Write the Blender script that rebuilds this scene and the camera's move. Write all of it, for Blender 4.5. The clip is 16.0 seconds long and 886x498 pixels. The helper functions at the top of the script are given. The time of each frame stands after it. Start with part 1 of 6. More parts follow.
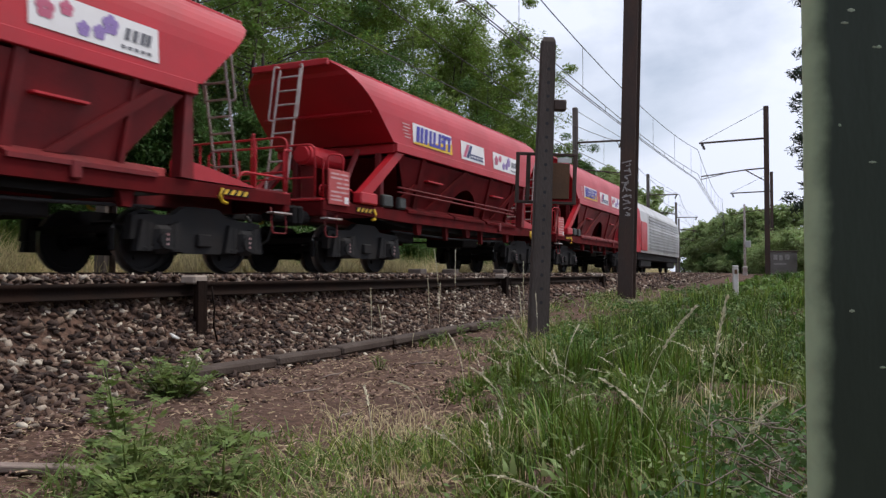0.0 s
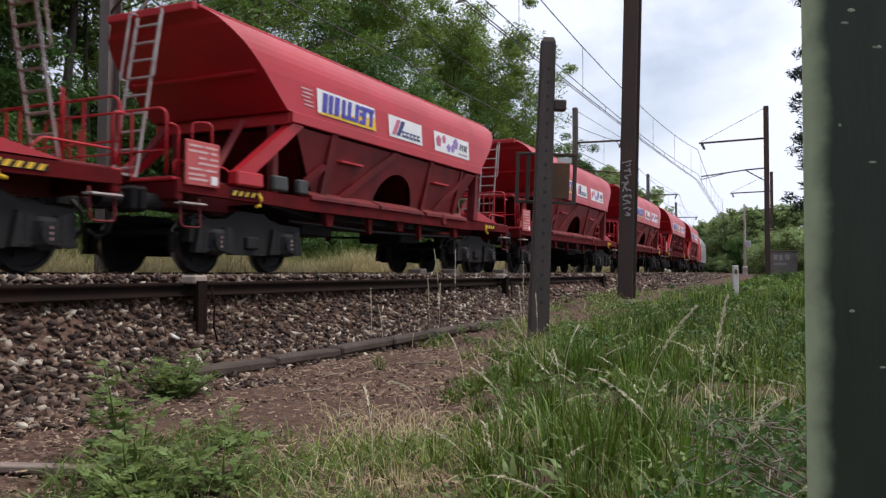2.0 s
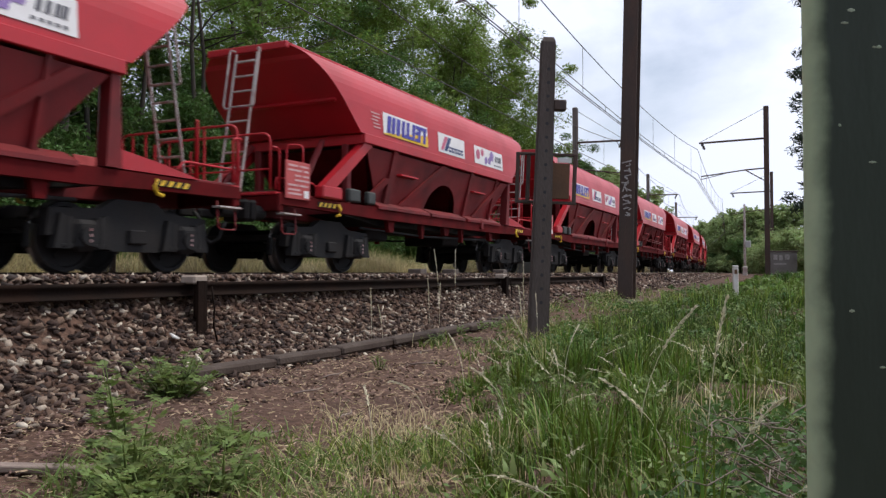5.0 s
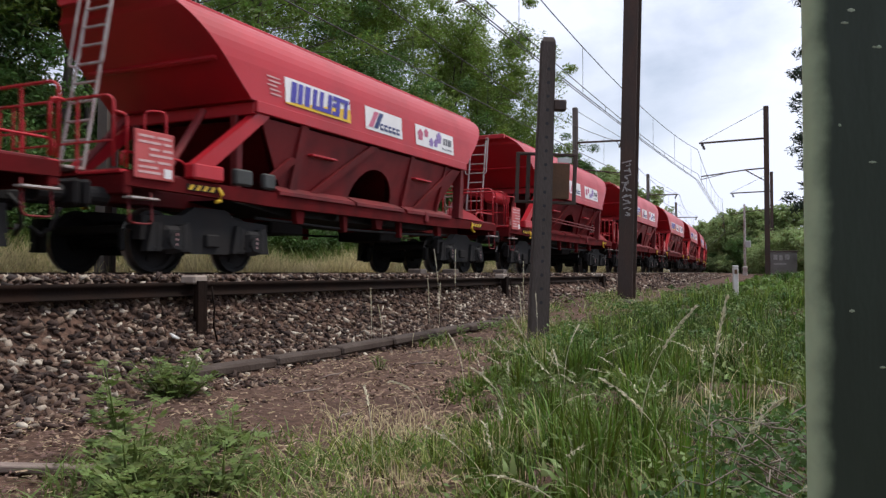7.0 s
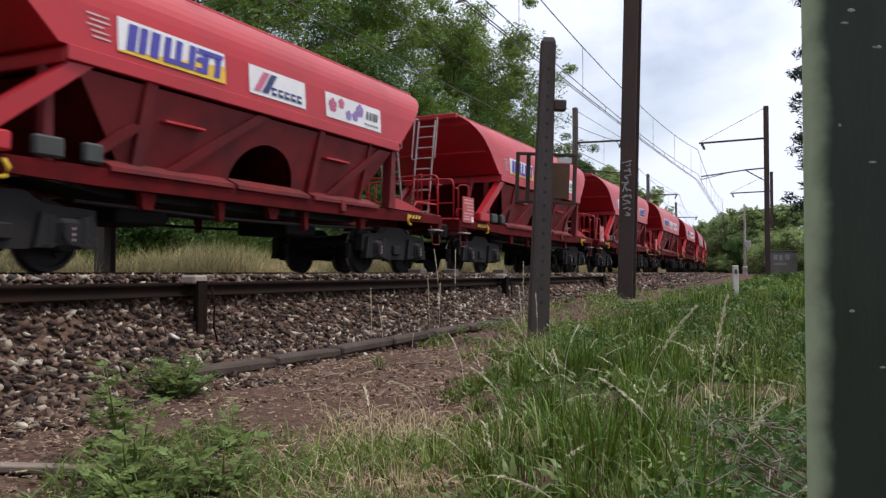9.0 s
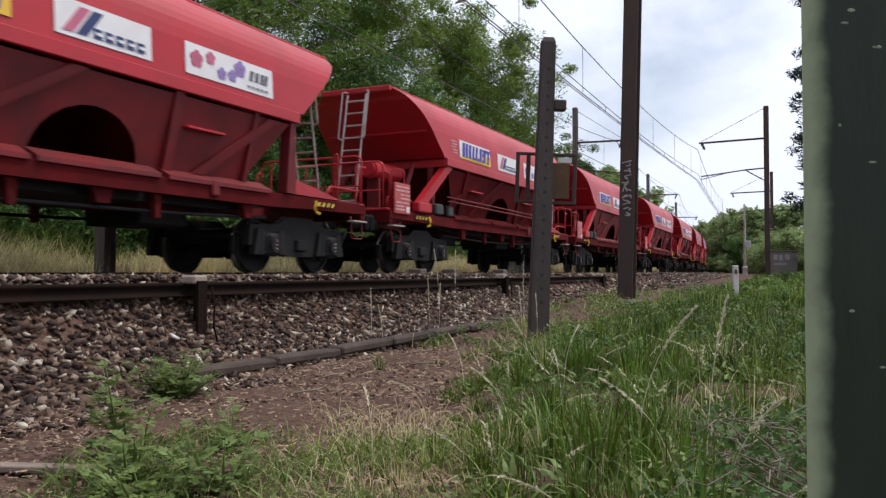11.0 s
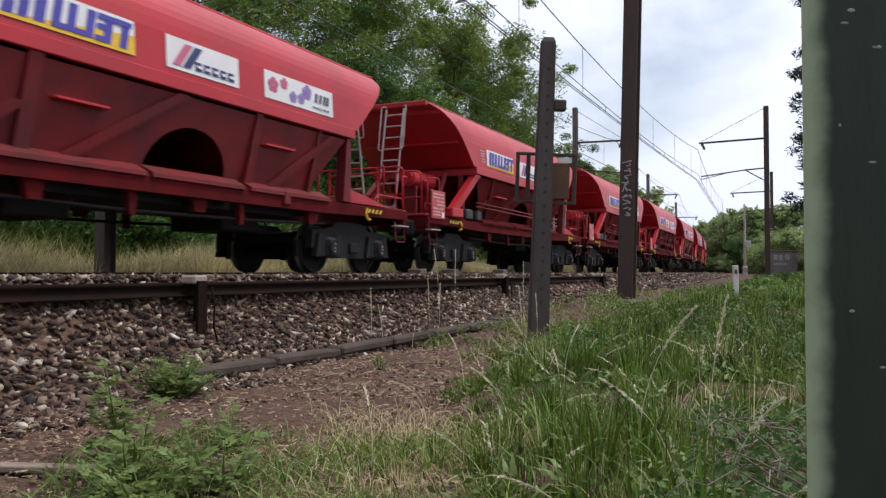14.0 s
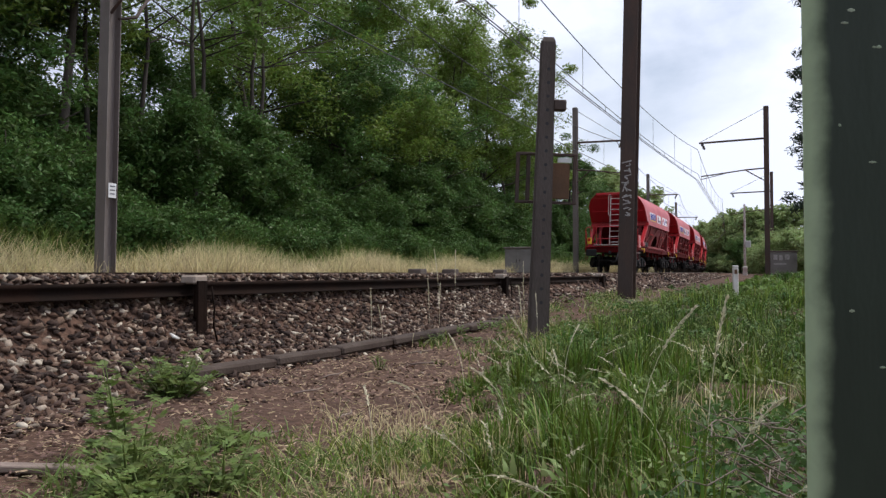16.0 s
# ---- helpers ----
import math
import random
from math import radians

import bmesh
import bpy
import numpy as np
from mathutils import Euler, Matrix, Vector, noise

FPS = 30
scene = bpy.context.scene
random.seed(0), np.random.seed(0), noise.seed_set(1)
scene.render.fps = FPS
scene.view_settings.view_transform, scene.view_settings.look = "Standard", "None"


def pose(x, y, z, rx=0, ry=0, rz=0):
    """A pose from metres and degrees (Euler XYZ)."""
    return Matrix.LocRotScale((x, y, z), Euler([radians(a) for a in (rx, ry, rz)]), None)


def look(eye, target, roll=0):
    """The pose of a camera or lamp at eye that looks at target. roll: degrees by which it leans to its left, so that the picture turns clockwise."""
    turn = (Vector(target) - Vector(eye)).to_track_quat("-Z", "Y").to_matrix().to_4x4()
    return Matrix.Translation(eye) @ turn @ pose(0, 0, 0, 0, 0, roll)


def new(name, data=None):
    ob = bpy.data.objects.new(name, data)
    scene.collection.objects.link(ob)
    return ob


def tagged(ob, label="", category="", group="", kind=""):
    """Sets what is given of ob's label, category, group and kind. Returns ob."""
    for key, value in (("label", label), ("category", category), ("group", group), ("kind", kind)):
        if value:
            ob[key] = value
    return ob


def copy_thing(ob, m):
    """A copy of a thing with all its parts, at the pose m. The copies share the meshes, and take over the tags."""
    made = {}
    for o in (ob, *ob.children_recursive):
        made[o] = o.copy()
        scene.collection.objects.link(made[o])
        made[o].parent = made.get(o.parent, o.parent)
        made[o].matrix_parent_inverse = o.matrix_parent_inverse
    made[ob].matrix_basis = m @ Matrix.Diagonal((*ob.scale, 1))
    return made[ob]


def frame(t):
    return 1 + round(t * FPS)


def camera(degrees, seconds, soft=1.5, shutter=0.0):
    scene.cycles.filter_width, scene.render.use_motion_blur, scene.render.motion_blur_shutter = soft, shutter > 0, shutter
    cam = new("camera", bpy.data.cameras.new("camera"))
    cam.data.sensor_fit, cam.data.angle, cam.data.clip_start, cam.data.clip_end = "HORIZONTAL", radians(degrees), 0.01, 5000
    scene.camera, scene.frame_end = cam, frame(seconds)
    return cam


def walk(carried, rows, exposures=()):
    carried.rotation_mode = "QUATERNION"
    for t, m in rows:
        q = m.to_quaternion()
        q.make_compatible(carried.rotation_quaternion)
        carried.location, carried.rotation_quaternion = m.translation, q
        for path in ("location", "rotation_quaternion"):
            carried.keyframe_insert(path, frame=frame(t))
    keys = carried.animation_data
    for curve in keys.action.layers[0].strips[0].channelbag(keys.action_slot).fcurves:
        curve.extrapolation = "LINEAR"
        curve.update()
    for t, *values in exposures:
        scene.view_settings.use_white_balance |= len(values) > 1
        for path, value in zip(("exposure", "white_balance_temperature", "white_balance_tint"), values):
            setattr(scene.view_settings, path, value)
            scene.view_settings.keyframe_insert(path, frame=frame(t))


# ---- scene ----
EYE_AIM = (math.cos(radians(25.34)), math.sin(radians(25.34)), math.tan(radians(1.655)))
cam = camera(57.27, 16.0, soft=1.35, shutter=0.12)
walk(cam, [(0.0, look((0, 0, 0), EYE_AIM)), (16.0, look((0, 0, 0), EYE_AIM))], exposures=[(0.0, -0.08), (0.6, 0.04), (16.0, 0.05)])

# ---- light ----
SUN_EL, SUN_AZ = 60, -52          # degrees; azimuth from the x axis towards y
world = bpy.data.worlds.new("sky")
scene.world = world
world.use_nodes = True


def build_world():
    nt = world.node_tree
    nt.nodes.clear()
    out = nt.nodes.new("ShaderNodeOutputWorld")
    bg = nt.nodes.new("ShaderNodeBackground")
    sky = nt.nodes.new("ShaderNodeTexSky")
    sky.sky_type, sky.sun_disc = "NISHITA", False
    sky.sun_elevation, sky.sun_rotation = radians(SUN_EL), radians(90 - SUN_AZ)
    sky.dust_density, sky.ozone_density = 1.6, 1.2
    co = nt.nodes.new("ShaderNodeTexCoord")
    mp = nt.nodes.new("ShaderNodeMapping")
    mp.inputs["Scale"].default_value = (1.0, 1.0, 2.0)
    mp.inputs["Location"].default_value = (0.35, 0.1, 0.2)
    nz = nt.nodes.new("ShaderNodeTexNoise")
    nz.inputs["Scale"].default_value, nz.inputs["Detail"].default_value = 2.3, 7
    nz.inputs["Roughness"].default_value, nz.inputs["Distortion"].default_value = 0.52, 0.4
    ramp = nt.nodes.new("ShaderNodeValToRGB")
    ramp.color_ramp.elements[0].position, ramp.color_ramp.elements[1].position = 0.33, 0.53
    ramp.color_ramp.elements[0].color = (0.36, 0.36, 0.36, 1)
    mix = nt.nodes.new("ShaderNodeMix")
    mix.data_type = "RGBA"
    dot = nt.nodes.new("ShaderNodeVectorMath")
    dot.operation = "DOT_PRODUCT"
    ce = math.cos(radians(SUN_EL))
    dot.inputs[1].default_value = (ce * math.cos(radians(SUN_AZ)), ce * math.sin(radians(SUN_AZ)), math.sin(radians(SUN_EL)))
    nt.links.new(co.outputs["Generated"], dot.inputs[0])
    glow = nt.nodes.new("ShaderNodeMapRange")
    glow.interpolation_type = "SMOOTHSTEP"
    glow.inputs["From Min"].default_value, glow.inputs["From Max"].default_value = -0.7, 0.6
    glow.inputs["To Min"].default_value, glow.inputs["To Max"].default_value = 3.0, 10.6
    nt.links.new(dot.outputs["Value"], glow.inputs["Value"])
    tint = nt.nodes.new("ShaderNodeVectorMath")
    tint.operation = "SCALE"
    tint.inputs[0].default_value = (0.925, 0.985, 1.15)
    nt.links.new(glow.outputs["Result"], tint.inputs["Scale"])
    nt.links.new(tint.outputs["Vector"], mix.inputs["B"])
    nt.links.new(co.outputs["Generated"], mp.inputs["Vector"])
    nt.links.new(mp.outputs["Vector"], nz.inputs["Vector"])
    nt.links.new(nz.outputs["Fac"], ramp.inputs["Fac"])
    nt.links.new(ramp.outputs["Color"], mix.inputs["Factor"])
    nt.links.new(sky.outputs["Color"], mix.inputs["A"])
    nt.links.new(mix.outputs["Result"], bg.inputs["Color"])
    bg.inputs["Strength"].default_value = 0.10
    nt.links.new(bg.outputs["Background"], out.inputs["Surface"])


build_world()
sun = new("sun", bpy.data.lights.new("sun", "SUN"))
sun.data.energy, sun.data.angle, sun.data.color = 2.3, radians(12), (1.0, 0.94, 0.84)
sun.matrix_world = look((40 * math.cos(radians(SUN_AZ)), 40 * math.sin(radians(SUN_AZ)), 40 * math.tan(radians(SUN_EL))), (0, 0, 0))


# ---- materials ----
def material(name, base, rough=0.6, metal=0.0, vary=0.25, scale=3.0, grime=None, grime_amount=0.4, bump=0.15, fine=40.0,
             island=0.0, objrand=0.0, translucent=0.0, spec=0.5, coord="Object", stretch=(1, 1, 1)):
    """A principled surface with broad stains, fine grain, relief and chance variation from piece to piece."""
    m = bpy.data.materials.new(name)
    m.use_nodes = True
    nt = m.node_tree
    b = nt.nodes["Principled BSDF"]
    b.inputs["Metallic"].default_value = metal
    b.inputs["Specular IOR Level"].default_value = spec
    co = nt.nodes.new("ShaderNodeTexCoord")
    mp = nt.nodes.new("ShaderNodeMapping")
    mp.inputs["Scale"].default_value = stretch
    nt.links.new(co.outputs[coord], mp.inputs["Vector"])
    big = nt.nodes.new("ShaderNodeTexNoise")
    big.inputs["Scale"].default_value, big.inputs["Detail"].default_value = scale, 6
    small = nt.nodes.new("ShaderNodeTexNoise")
    small.inputs["Scale"].default_value, small.inputs["Detail"].default_value = fine, 4
    for n in (big, small):
        nt.links.new(mp.outputs["Vector"], n.inputs["Vector"])
    grime = grime or tuple(c * 0.45 for c in base)
    mix = nt.nodes.new("ShaderNodeMix")
    mix.data_type = "RGBA"
    mix.inputs["A"].default_value, mix.inputs["B"].default_value = (*base, 1), (*grime, 1)
    ramp = nt.nodes.new("ShaderNodeMapRange")
    ramp.inputs["From Min"].default_value, ramp.inputs["From Max"].default_value = 0.42, 0.72
    ramp.inputs["To Max"].default_value = grime_amount
    nt.links.new(big.outputs["Fac"], ramp.inputs["Value"])
    nt.links.new(ramp.outputs["Result"], mix.inputs["Factor"])
    hsv = nt.nodes.new("ShaderNodeHueSaturation")
    nt.links.new(mix.outputs["Result"], hsv.inputs["Color"])
    val = nt.nodes.new("ShaderNodeMath")
    val.operation = "MULTIPLY_ADD"
    val.inputs[1].default_value, val.inputs[2].default_value = vary, 1 - vary / 2
    nt.links.new(small.outputs["Fac"], val.inputs[0])
    last = val.outputs[0]
    if island or objrand:
        if island:
            src, amount = nt.nodes.new("ShaderNodeNewGeometry").outputs["Random Per Island"], island
        else:
            src, amount = nt.nodes.new("ShaderNodeObjectInfo").outputs["Random"], objrand
        r = nt.nodes.new("ShaderNodeMath")
        r.operation = "MULTIPLY_ADD"
        r.inputs[1].default_value, r.inputs[2].default_value = amount, 1 - amount / 2
        nt.links.new(src, r.inputs[0])
        mul = nt.nodes.new("ShaderNodeMath")
        mul.operation = "MULTIPLY"
        nt.links.new(last, mul.inputs[0])
        nt.links.new(r.outputs[0], mul.inputs[1])
        last = mul.outputs[0]
        hue = nt.nodes.new("ShaderNodeMath")
        hue.operation = "MULTIPLY_ADD"
        hue.inputs[1].default_value, hue.inputs[2].default_value = amount * 0.06, 0.5 - amount * 0.03
        nt.links.new(src, hue.inputs[0])
        nt.links.new(hue.outputs[0], hsv.inputs["Hue"])
    nt.links.new(last, hsv.inputs["Value"])
    nt.links.new(hsv.outputs["Color"], b.inputs["Base Color"])
    rr = nt.nodes.new("ShaderNodeMapRange")
    rr.inputs["To Min"].default_value, rr.inputs["To Max"].default_value = max(0.05, rough - 0.12), min(1, rough + 0.15)
    nt.links.new(big.outputs["Fac"], rr.inputs["Value"])
    nt.links.new(rr.outputs["Result"], b.inputs["Roughness"])
    if bump:
        bp = nt.nodes.new("ShaderNodeBump")
        bp.inputs["Strength"].default_value, bp.inputs["Distance"].default_value = bump, 0.02
        nt.links.new(small.outputs["Fac"], bp.inputs["Height"])
        nt.links.new(bp.outputs["Normal"], b.inputs["Normal"])
    if translucent:
        tr = nt.nodes.new("ShaderNodeBsdfTranslucent")
        nt.links.new(hsv.outputs["Color"], tr.inputs["Color"])
        ms = nt.nodes.new("ShaderNodeMixShader")
        ms.inputs[0].default_value = translucent
        nt.links.new(b.outputs[0], ms.inputs[1])
        nt.links.new(tr.outputs[0], ms.inputs[2])
        nt.links.new(ms.outputs[0], nt.nodes["Material Output"].inputs["Surface"])
    return m


RED = material("red_paint", (0.47, 0.013, 0.024), 0.40, 0, 0.12, 0.9, (0.27, 0.022, 0.026), 0.5, 0.04, 25)
# The next two reds hold grime plus painted-in shade under the hopper's overhang.
RED_DIRTY_SHADE = material("dirty_shaded_red_paint", (0.175, 0.005, 0.008), 0.6, 0, 0.25, 1.6, (0.060, 0.008, 0.009), 0.7, 0.1, 25)
RED_SOOT_SHADE = material("sooty_shaded_red_paint", (0.112, 0.0048, 0.0065), 0.75, 0, 0.3, 1.6, (0.042, 0.006, 0.006), 0.75, 0.1, 25, spec=0.12)
BLACK = material("grimy_black_steel", (0.016, 0.0155, 0.0165), 0.75, 0.0, 0.4, 2.0, (0.032, 0.026, 0.023), 0.5, 0.2, 30, spec=0.2)
STEEL = material("worn_steel", (0.34, 0.33, 0.32), 0.32, 0.9, 0.2, 4, (0.2, 0.17, 0.15), 0.5, 0.05, 60)
GALV = material("dull_galvanised_steel", (0.50, 0.45, 0.43), 0.55, 0.3, 0.2, 4, (0.28, 0.1, 0.09), 0.6, 0.08, 60)
WHITE = material("white_vinyl", (0.78, 0.77, 0.78), 0.5, 0, 0.06, 2, (0.6, 0.56, 0.56), 0.4, 0.0)
FADED = material("faded_white_marks", (0.62, 0.42, 0.42), 0.6, 0, 0.1, 8, (0.5, 0.15, 0.15), 0.6, 0.0)
BLUE = material("blue_vinyl", (0.06, 0.05, 0.36), 0.5, 0, 0.08, 3, None, 0.2, 0.0)
NAVY = material("navy_vinyl", (0.02, 0.035, 0.14), 0.5, 0, 0.08, 3, None, 0.2, 0.0)
YELLOW = material("yellow_vinyl", (0.80, 0.50, 0.03), 0.5, 0, 0.1, 3, (0.5, 0.3, 0.05), 0.4, 0.0)
VIOLET = material("violet_vinyl", (0.30, 0.20, 0.48), 0.5, 0, 0.1, 3, None, 0.2, 0.0)
PINKISH = material("crimson_vinyl", (0.55, 0.13, 0.22), 0.5, 0, 0.1, 3, None, 0.2, 0.0)
GREYINK = material("grey_vinyl", (0.12, 0.12, 0.14), 0.5, 0, 0.1, 3, None, 0.2, 0.0)
BOX_GREY = material("grimy_grey_metal", (0.055, 0.058, 0.056), 0.6, 0.2, 0.3, 4, (0.025, 0.022, 0.02), 0.6, 0.1)
RUBBER = material("black_rubber", (0.02, 0.02, 0.022), 0.6, 0, 0.2, 4, None, 0.3, 0.1)
LAMP_RED = material("red_lens", (0.45, 0.02, 0.015), 0.2, 0, 0.1, 6, None, 0.2, 0.0)
LOCO_GREY = material("silver_grey_paint", (0.50, 0.50, 0.51), 0.4, 0.1, 0.08, 0.8, (0.3, 0.28, 0.27), 0.5, 0.03)
GLASS_DARK = material("dark_window_glass", (0.02, 0.022, 0.025), 0.08, 0, 0.05, 2, None, 0.1, 0.0)
RUST = material("rusty_dark_steel", (0.060, 0.042, 0.036), 0.75, 0.15, 0.4, 3.0, (0.12, 0.062, 0.042), 0.6, 0.25, 45, stretch=(1, 1, 0.3))
POLE_GREY = material("weathered_grey_brown_steel", (0.17, 0.145, 0.135), 0.7, 0.1, 0.3, 1.5, (0.09, 0.065, 0.055), 0.7, 0.15, 40, stretch=(1, 1, 0.25))
RAIL = material("rail_steel", (0.011, 0.0065, 0.005), 0.9, 0.0, 0.4, 4, (0.024, 0.012, 0.008), 0.6, 0.2, 50, spec=0.1)
WIRE = material("dark_copper_wire", (0.055, 0.055, 0.058), 0.5, 0.4, 0.1, 4, None, 0.2, 0.0)
INSUL = material("brown_insulator", (0.06, 0.045, 0.04), 0.3, 0, 0.1, 4, None, 0.2, 0.0)


def stone_material(name, single):
    m = material(name, (0.16, 0.11, 0.09), 0.88, 0, 0.5, 9, (0.050, 0.026, 0.018), 0.6, 0.4, 55)
    nt = m.node_tree
    src = nt.nodes.new("ShaderNodeObjectInfo").outputs["Random"] if single else nt.nodes.new("ShaderNodeNewGeometry").outputs["Random Per Island"]
    ramp = nt.nodes.new("ShaderNodeValToRGB")
    e = ramp.color_ramp.elements
    e[0].position, e[0].color = 0.0, (0.018, 0.010, 0.008, 1)
    e[1].position, e[1].color = 1.0, (0.56, 0.49, 0.40, 1)
    for at, col in ((0.38, (0.056, 0.031, 0.023, 1)), (0.66, (0.105, 0.056, 0.036, 1)), (0.88, (0.27, 0.195, 0.145, 1))):
        k = e.new(at)
        k.color = col
    nt.links.new(src, ramp.inputs["Fac"])
    mix = next(n for n in nt.nodes if n.bl_idname == "ShaderNodeMix")
    nt.links.new(ramp.outputs["Color"], mix.inputs["A"])
    return m


STONE = stone_material("ballast_stone", False)
STONE_ONE = stone_material("ballast_stone_single", True)
CONCRETE = material("old_concrete", (0.115, 0.092, 0.080), 0.9, 0, 0.4, 2.5, (0.06, 0.045, 0.037), 0.7, 0.4, 45)
MORTAR = material("pale_mortar", (0.34, 0.28, 0.235), 0.9, 0, 0.3, 9, (0.2, 0.15, 0.12), 0.5, 0.3)
KERB = material("earthy_concrete", (0.082, 0.062, 0.052), 0.95, 0, 0.45, 3.0, (0.045, 0.030, 0.024), 0.7, 0.5, 40, spec=0.2)
TWIG = material("dead_twig", (0.22, 0.175, 0.145), 0.9, 0, 0.4, 6, (0.06, 0.04, 0.03), 0.6, 0.2, 40)
POST = material("stained_concrete", (0.085, 0.068, 0.060), 0.9, 0, 0.4, 2.0, (0.045, 0.032, 0.027), 0.7, 0.35, 40, stretch=(1, 1, 0.35))
WOOD = material("weathered_board", (0.26, 0.20, 0.17), 0.85, 0, 0.35, 2, (0.13, 0.09, 0.07), 0.6, 0.3, 30, stretch=(1, 8, 8))
SLEEPER = material("oiled_wood", (0.06, 0.045, 0.035), 0.85, 0, 0.3, 3, None, 0.5, 0.3, 30)
BARK = material("grey_brown_bark", (0.060, 0.049, 0.041), 0.9, 0, 0.5, 2, (0.03, 0.026, 0.022), 0.6, 0.6, 18, stretch=(1, 1, 0.25))
LEAF = material("robinia_leaf", (0.150, 0.235, 0.045), 0.5, 0, 0.2, 0.45, (0.070, 0.130, 0.028), 0.7, 0.0, 12, island=0.7, translucent=0.40)
# Brighter copy of the robinia leaf: sunlight on the crowns put into its colour.
LEAF_SUN = material("sun_brightened_leaf", (0.175, 0.255, 0.045), 0.5, 0, 0.2, 0.4, (0.080, 0.140, 0.028), 0.7, 0.0, 12, island=0.7, translucent=0.42)
LEAF_DARK = material("dark_shrub_leaf", (0.088, 0.160, 0.042), 0.5, 0, 0.2, 0.6, (0.048, 0.098, 0.030), 0.7, 0.0, 12, island=0.7, translucent=0.34, spec=0.3)
LEAF_WEED = material("weed_leaf", (0.165, 0.222, 0.062), 0.5, 0, 0.2, 2, (0.060, 0.105, 0.034), 0.6, 0.0, 12, island=0.7, translucent=0.3, spec=0.3)
# Leaf colour lightened to carry distant sun and haze.
LEAF_FAR = material("haze_lightened_leaf", (0.29, 0.37, 0.15), 0.6, 0, 0.2, 0.3, (0.17, 0.25, 0.085), 0.7, 0.0, 8, island=0.6, translucent=0.40)
BOARD_RED = material("faded_red_board", (0.50, 0.085, 0.085), 0.6, 0, 0.2, 5, (0.36, 0.05, 0.05), 0.6, 0.05)
NEEDLE = material("conifer_needle", (0.030, 0.058, 0.034), 0.6, 0, 0.2, 1, None, 0.5, 0.0, 12, island=0.6, translucent=0.15)
GRASS = material("green_grass", (0.118, 0.186, 0.024), 0.40, 0, 0.2, 0.8, (0.062, 0.090, 0.014), 0.7, 0.0, 8, island=1.1, translucent=0.25, spec=0.25)
GRASS_DEEP = material("deep_green_grass", (0.056, 0.108, 0.016), 0.42, 0, 0.2, 0.8, (0.034, 0.056, 0.010), 0.7, 0.0, 8, island=1.2, translucent=0.25, spec=0.25)
STRAW = material("dry_grass", (0.70, 0.60, 0.36), 0.7, 0, 0.2, 0.8, (0.42, 0.38, 0.18), 0.6, 0.0, 8, island=0.6, translucent=0.42)
GRASS_LIGHT = material("light_green_grass", (0.26, 0.33, 0.060), 0.45, 0, 0.2, 0.8, (0.16, 0.22, 0.035), 0.6, 0.0, 8, island=0.8, translucent=0.3, spec=0.4)
SEED = material("pale_seed_head", (0.74, 0.69, 0.52), 0.7, 0, 0.2, 3, None, 0.3, 0.0, 8, island=0.5, translucent=0.3)
CHIP = material("bark_litter", (0.27, 0.175, 0.125), 0.9, 0, 0.3, 6, (0.12, 0.07, 0.05), 0.6, 0.2, 30, island=1.0)
GREEN_PAINT = material("dark_green_paint", (0.034, 0.054, 0.036), 0.6, 0.0, 0.35, 5, (0.050, 0.064, 0.048), 0.5, 0.15, 22, stretch=(1, 1, 0.35))
GREEN_PALE = material("chalky_green_paint", (0.38, 0.48, 0.33), 0.7, 0.0, 0.3, 7, (0.50, 0.50, 0.44), 0.6, 0.15, 25, stretch=(1, 1, 0.35))
MARKER = material("white_marker_paint", (0.62, 0.60, 0.57), 0.7, 0, 0.2, 5, (0.35, 0.30, 0.27), 0.5, 0.1)
SIGN_WHITE = material("white_enamel", (0.72, 0.72, 0.72), 0.4, 0, 0.05, 4, None, 0.2, 0.0)
SIGN_BACK = material("brown_board", (0.13, 0.062, 0.028), 0.7, 0, 0.3, 3, (0.07, 0.045, 0.03), 0.6, 0.15)
GREY_RENDER = material("grey_render", (0.20, 0.19, 0.18), 0.9, 0, 0.3, 2, (0.11, 0.10, 0.09), 0.6, 0.3)
CHALK = material("pale_graffiti_paint", (0.42, 0.40, 0.39), 0.8, 0, 0.4, 9, (0.2, 0.18, 0.17), 0.7, 0.0)


# ---- mesh tools ----
# marks too small to pick apart one by one
TINY = ("writing", "grey_dash", "grey_bar", "white_slot", "navy_bar", "blue_bar", "axlebox_mark", "hazard_marking", "data_line", "flower")


def part(name, bm, mat, parent=None, label=""):
    me = bpy.data.meshes.new(name)
    bm.to_mesh(me)
    bm.free()
    me.materials.append(mat)
    ob = new(name, me)
    ob.parent = parent
    if label:
        tagged(ob, label)
    if name in TINY:
        tagged(ob, kind="stuff")
    return ob


def faces_mesh(name, verts, faces, mat, parent=None, smooth=False):
    """A mesh from an n x 3 array and an m x k array of indices."""
    me = bpy.data.meshes.new(name)
    verts, faces = np.asarray(verts, dtype=np.float32), np.asarray(faces, dtype=np.int32)
    k = faces.shape[1]
    me.vertices.add(len(verts))
    me.vertices.foreach_set("co", verts.ravel())
    me.loops.add(faces.size)
    me.loops.foreach_set("vertex_index", faces.ravel())
    me.polygons.add(len(faces))
    me.polygons.foreach_set("loop_start", np.arange(0, faces.size, k, dtype=np.int32))
    if smooth:
        me.polygons.foreach_set("use_smooth", np.ones(len(faces), dtype=bool))
    me.update(calc_edges=True)
    me.validate()
    me.materials.append(mat)
    ob = new(name, me)
    ob.parent = parent
    return ob


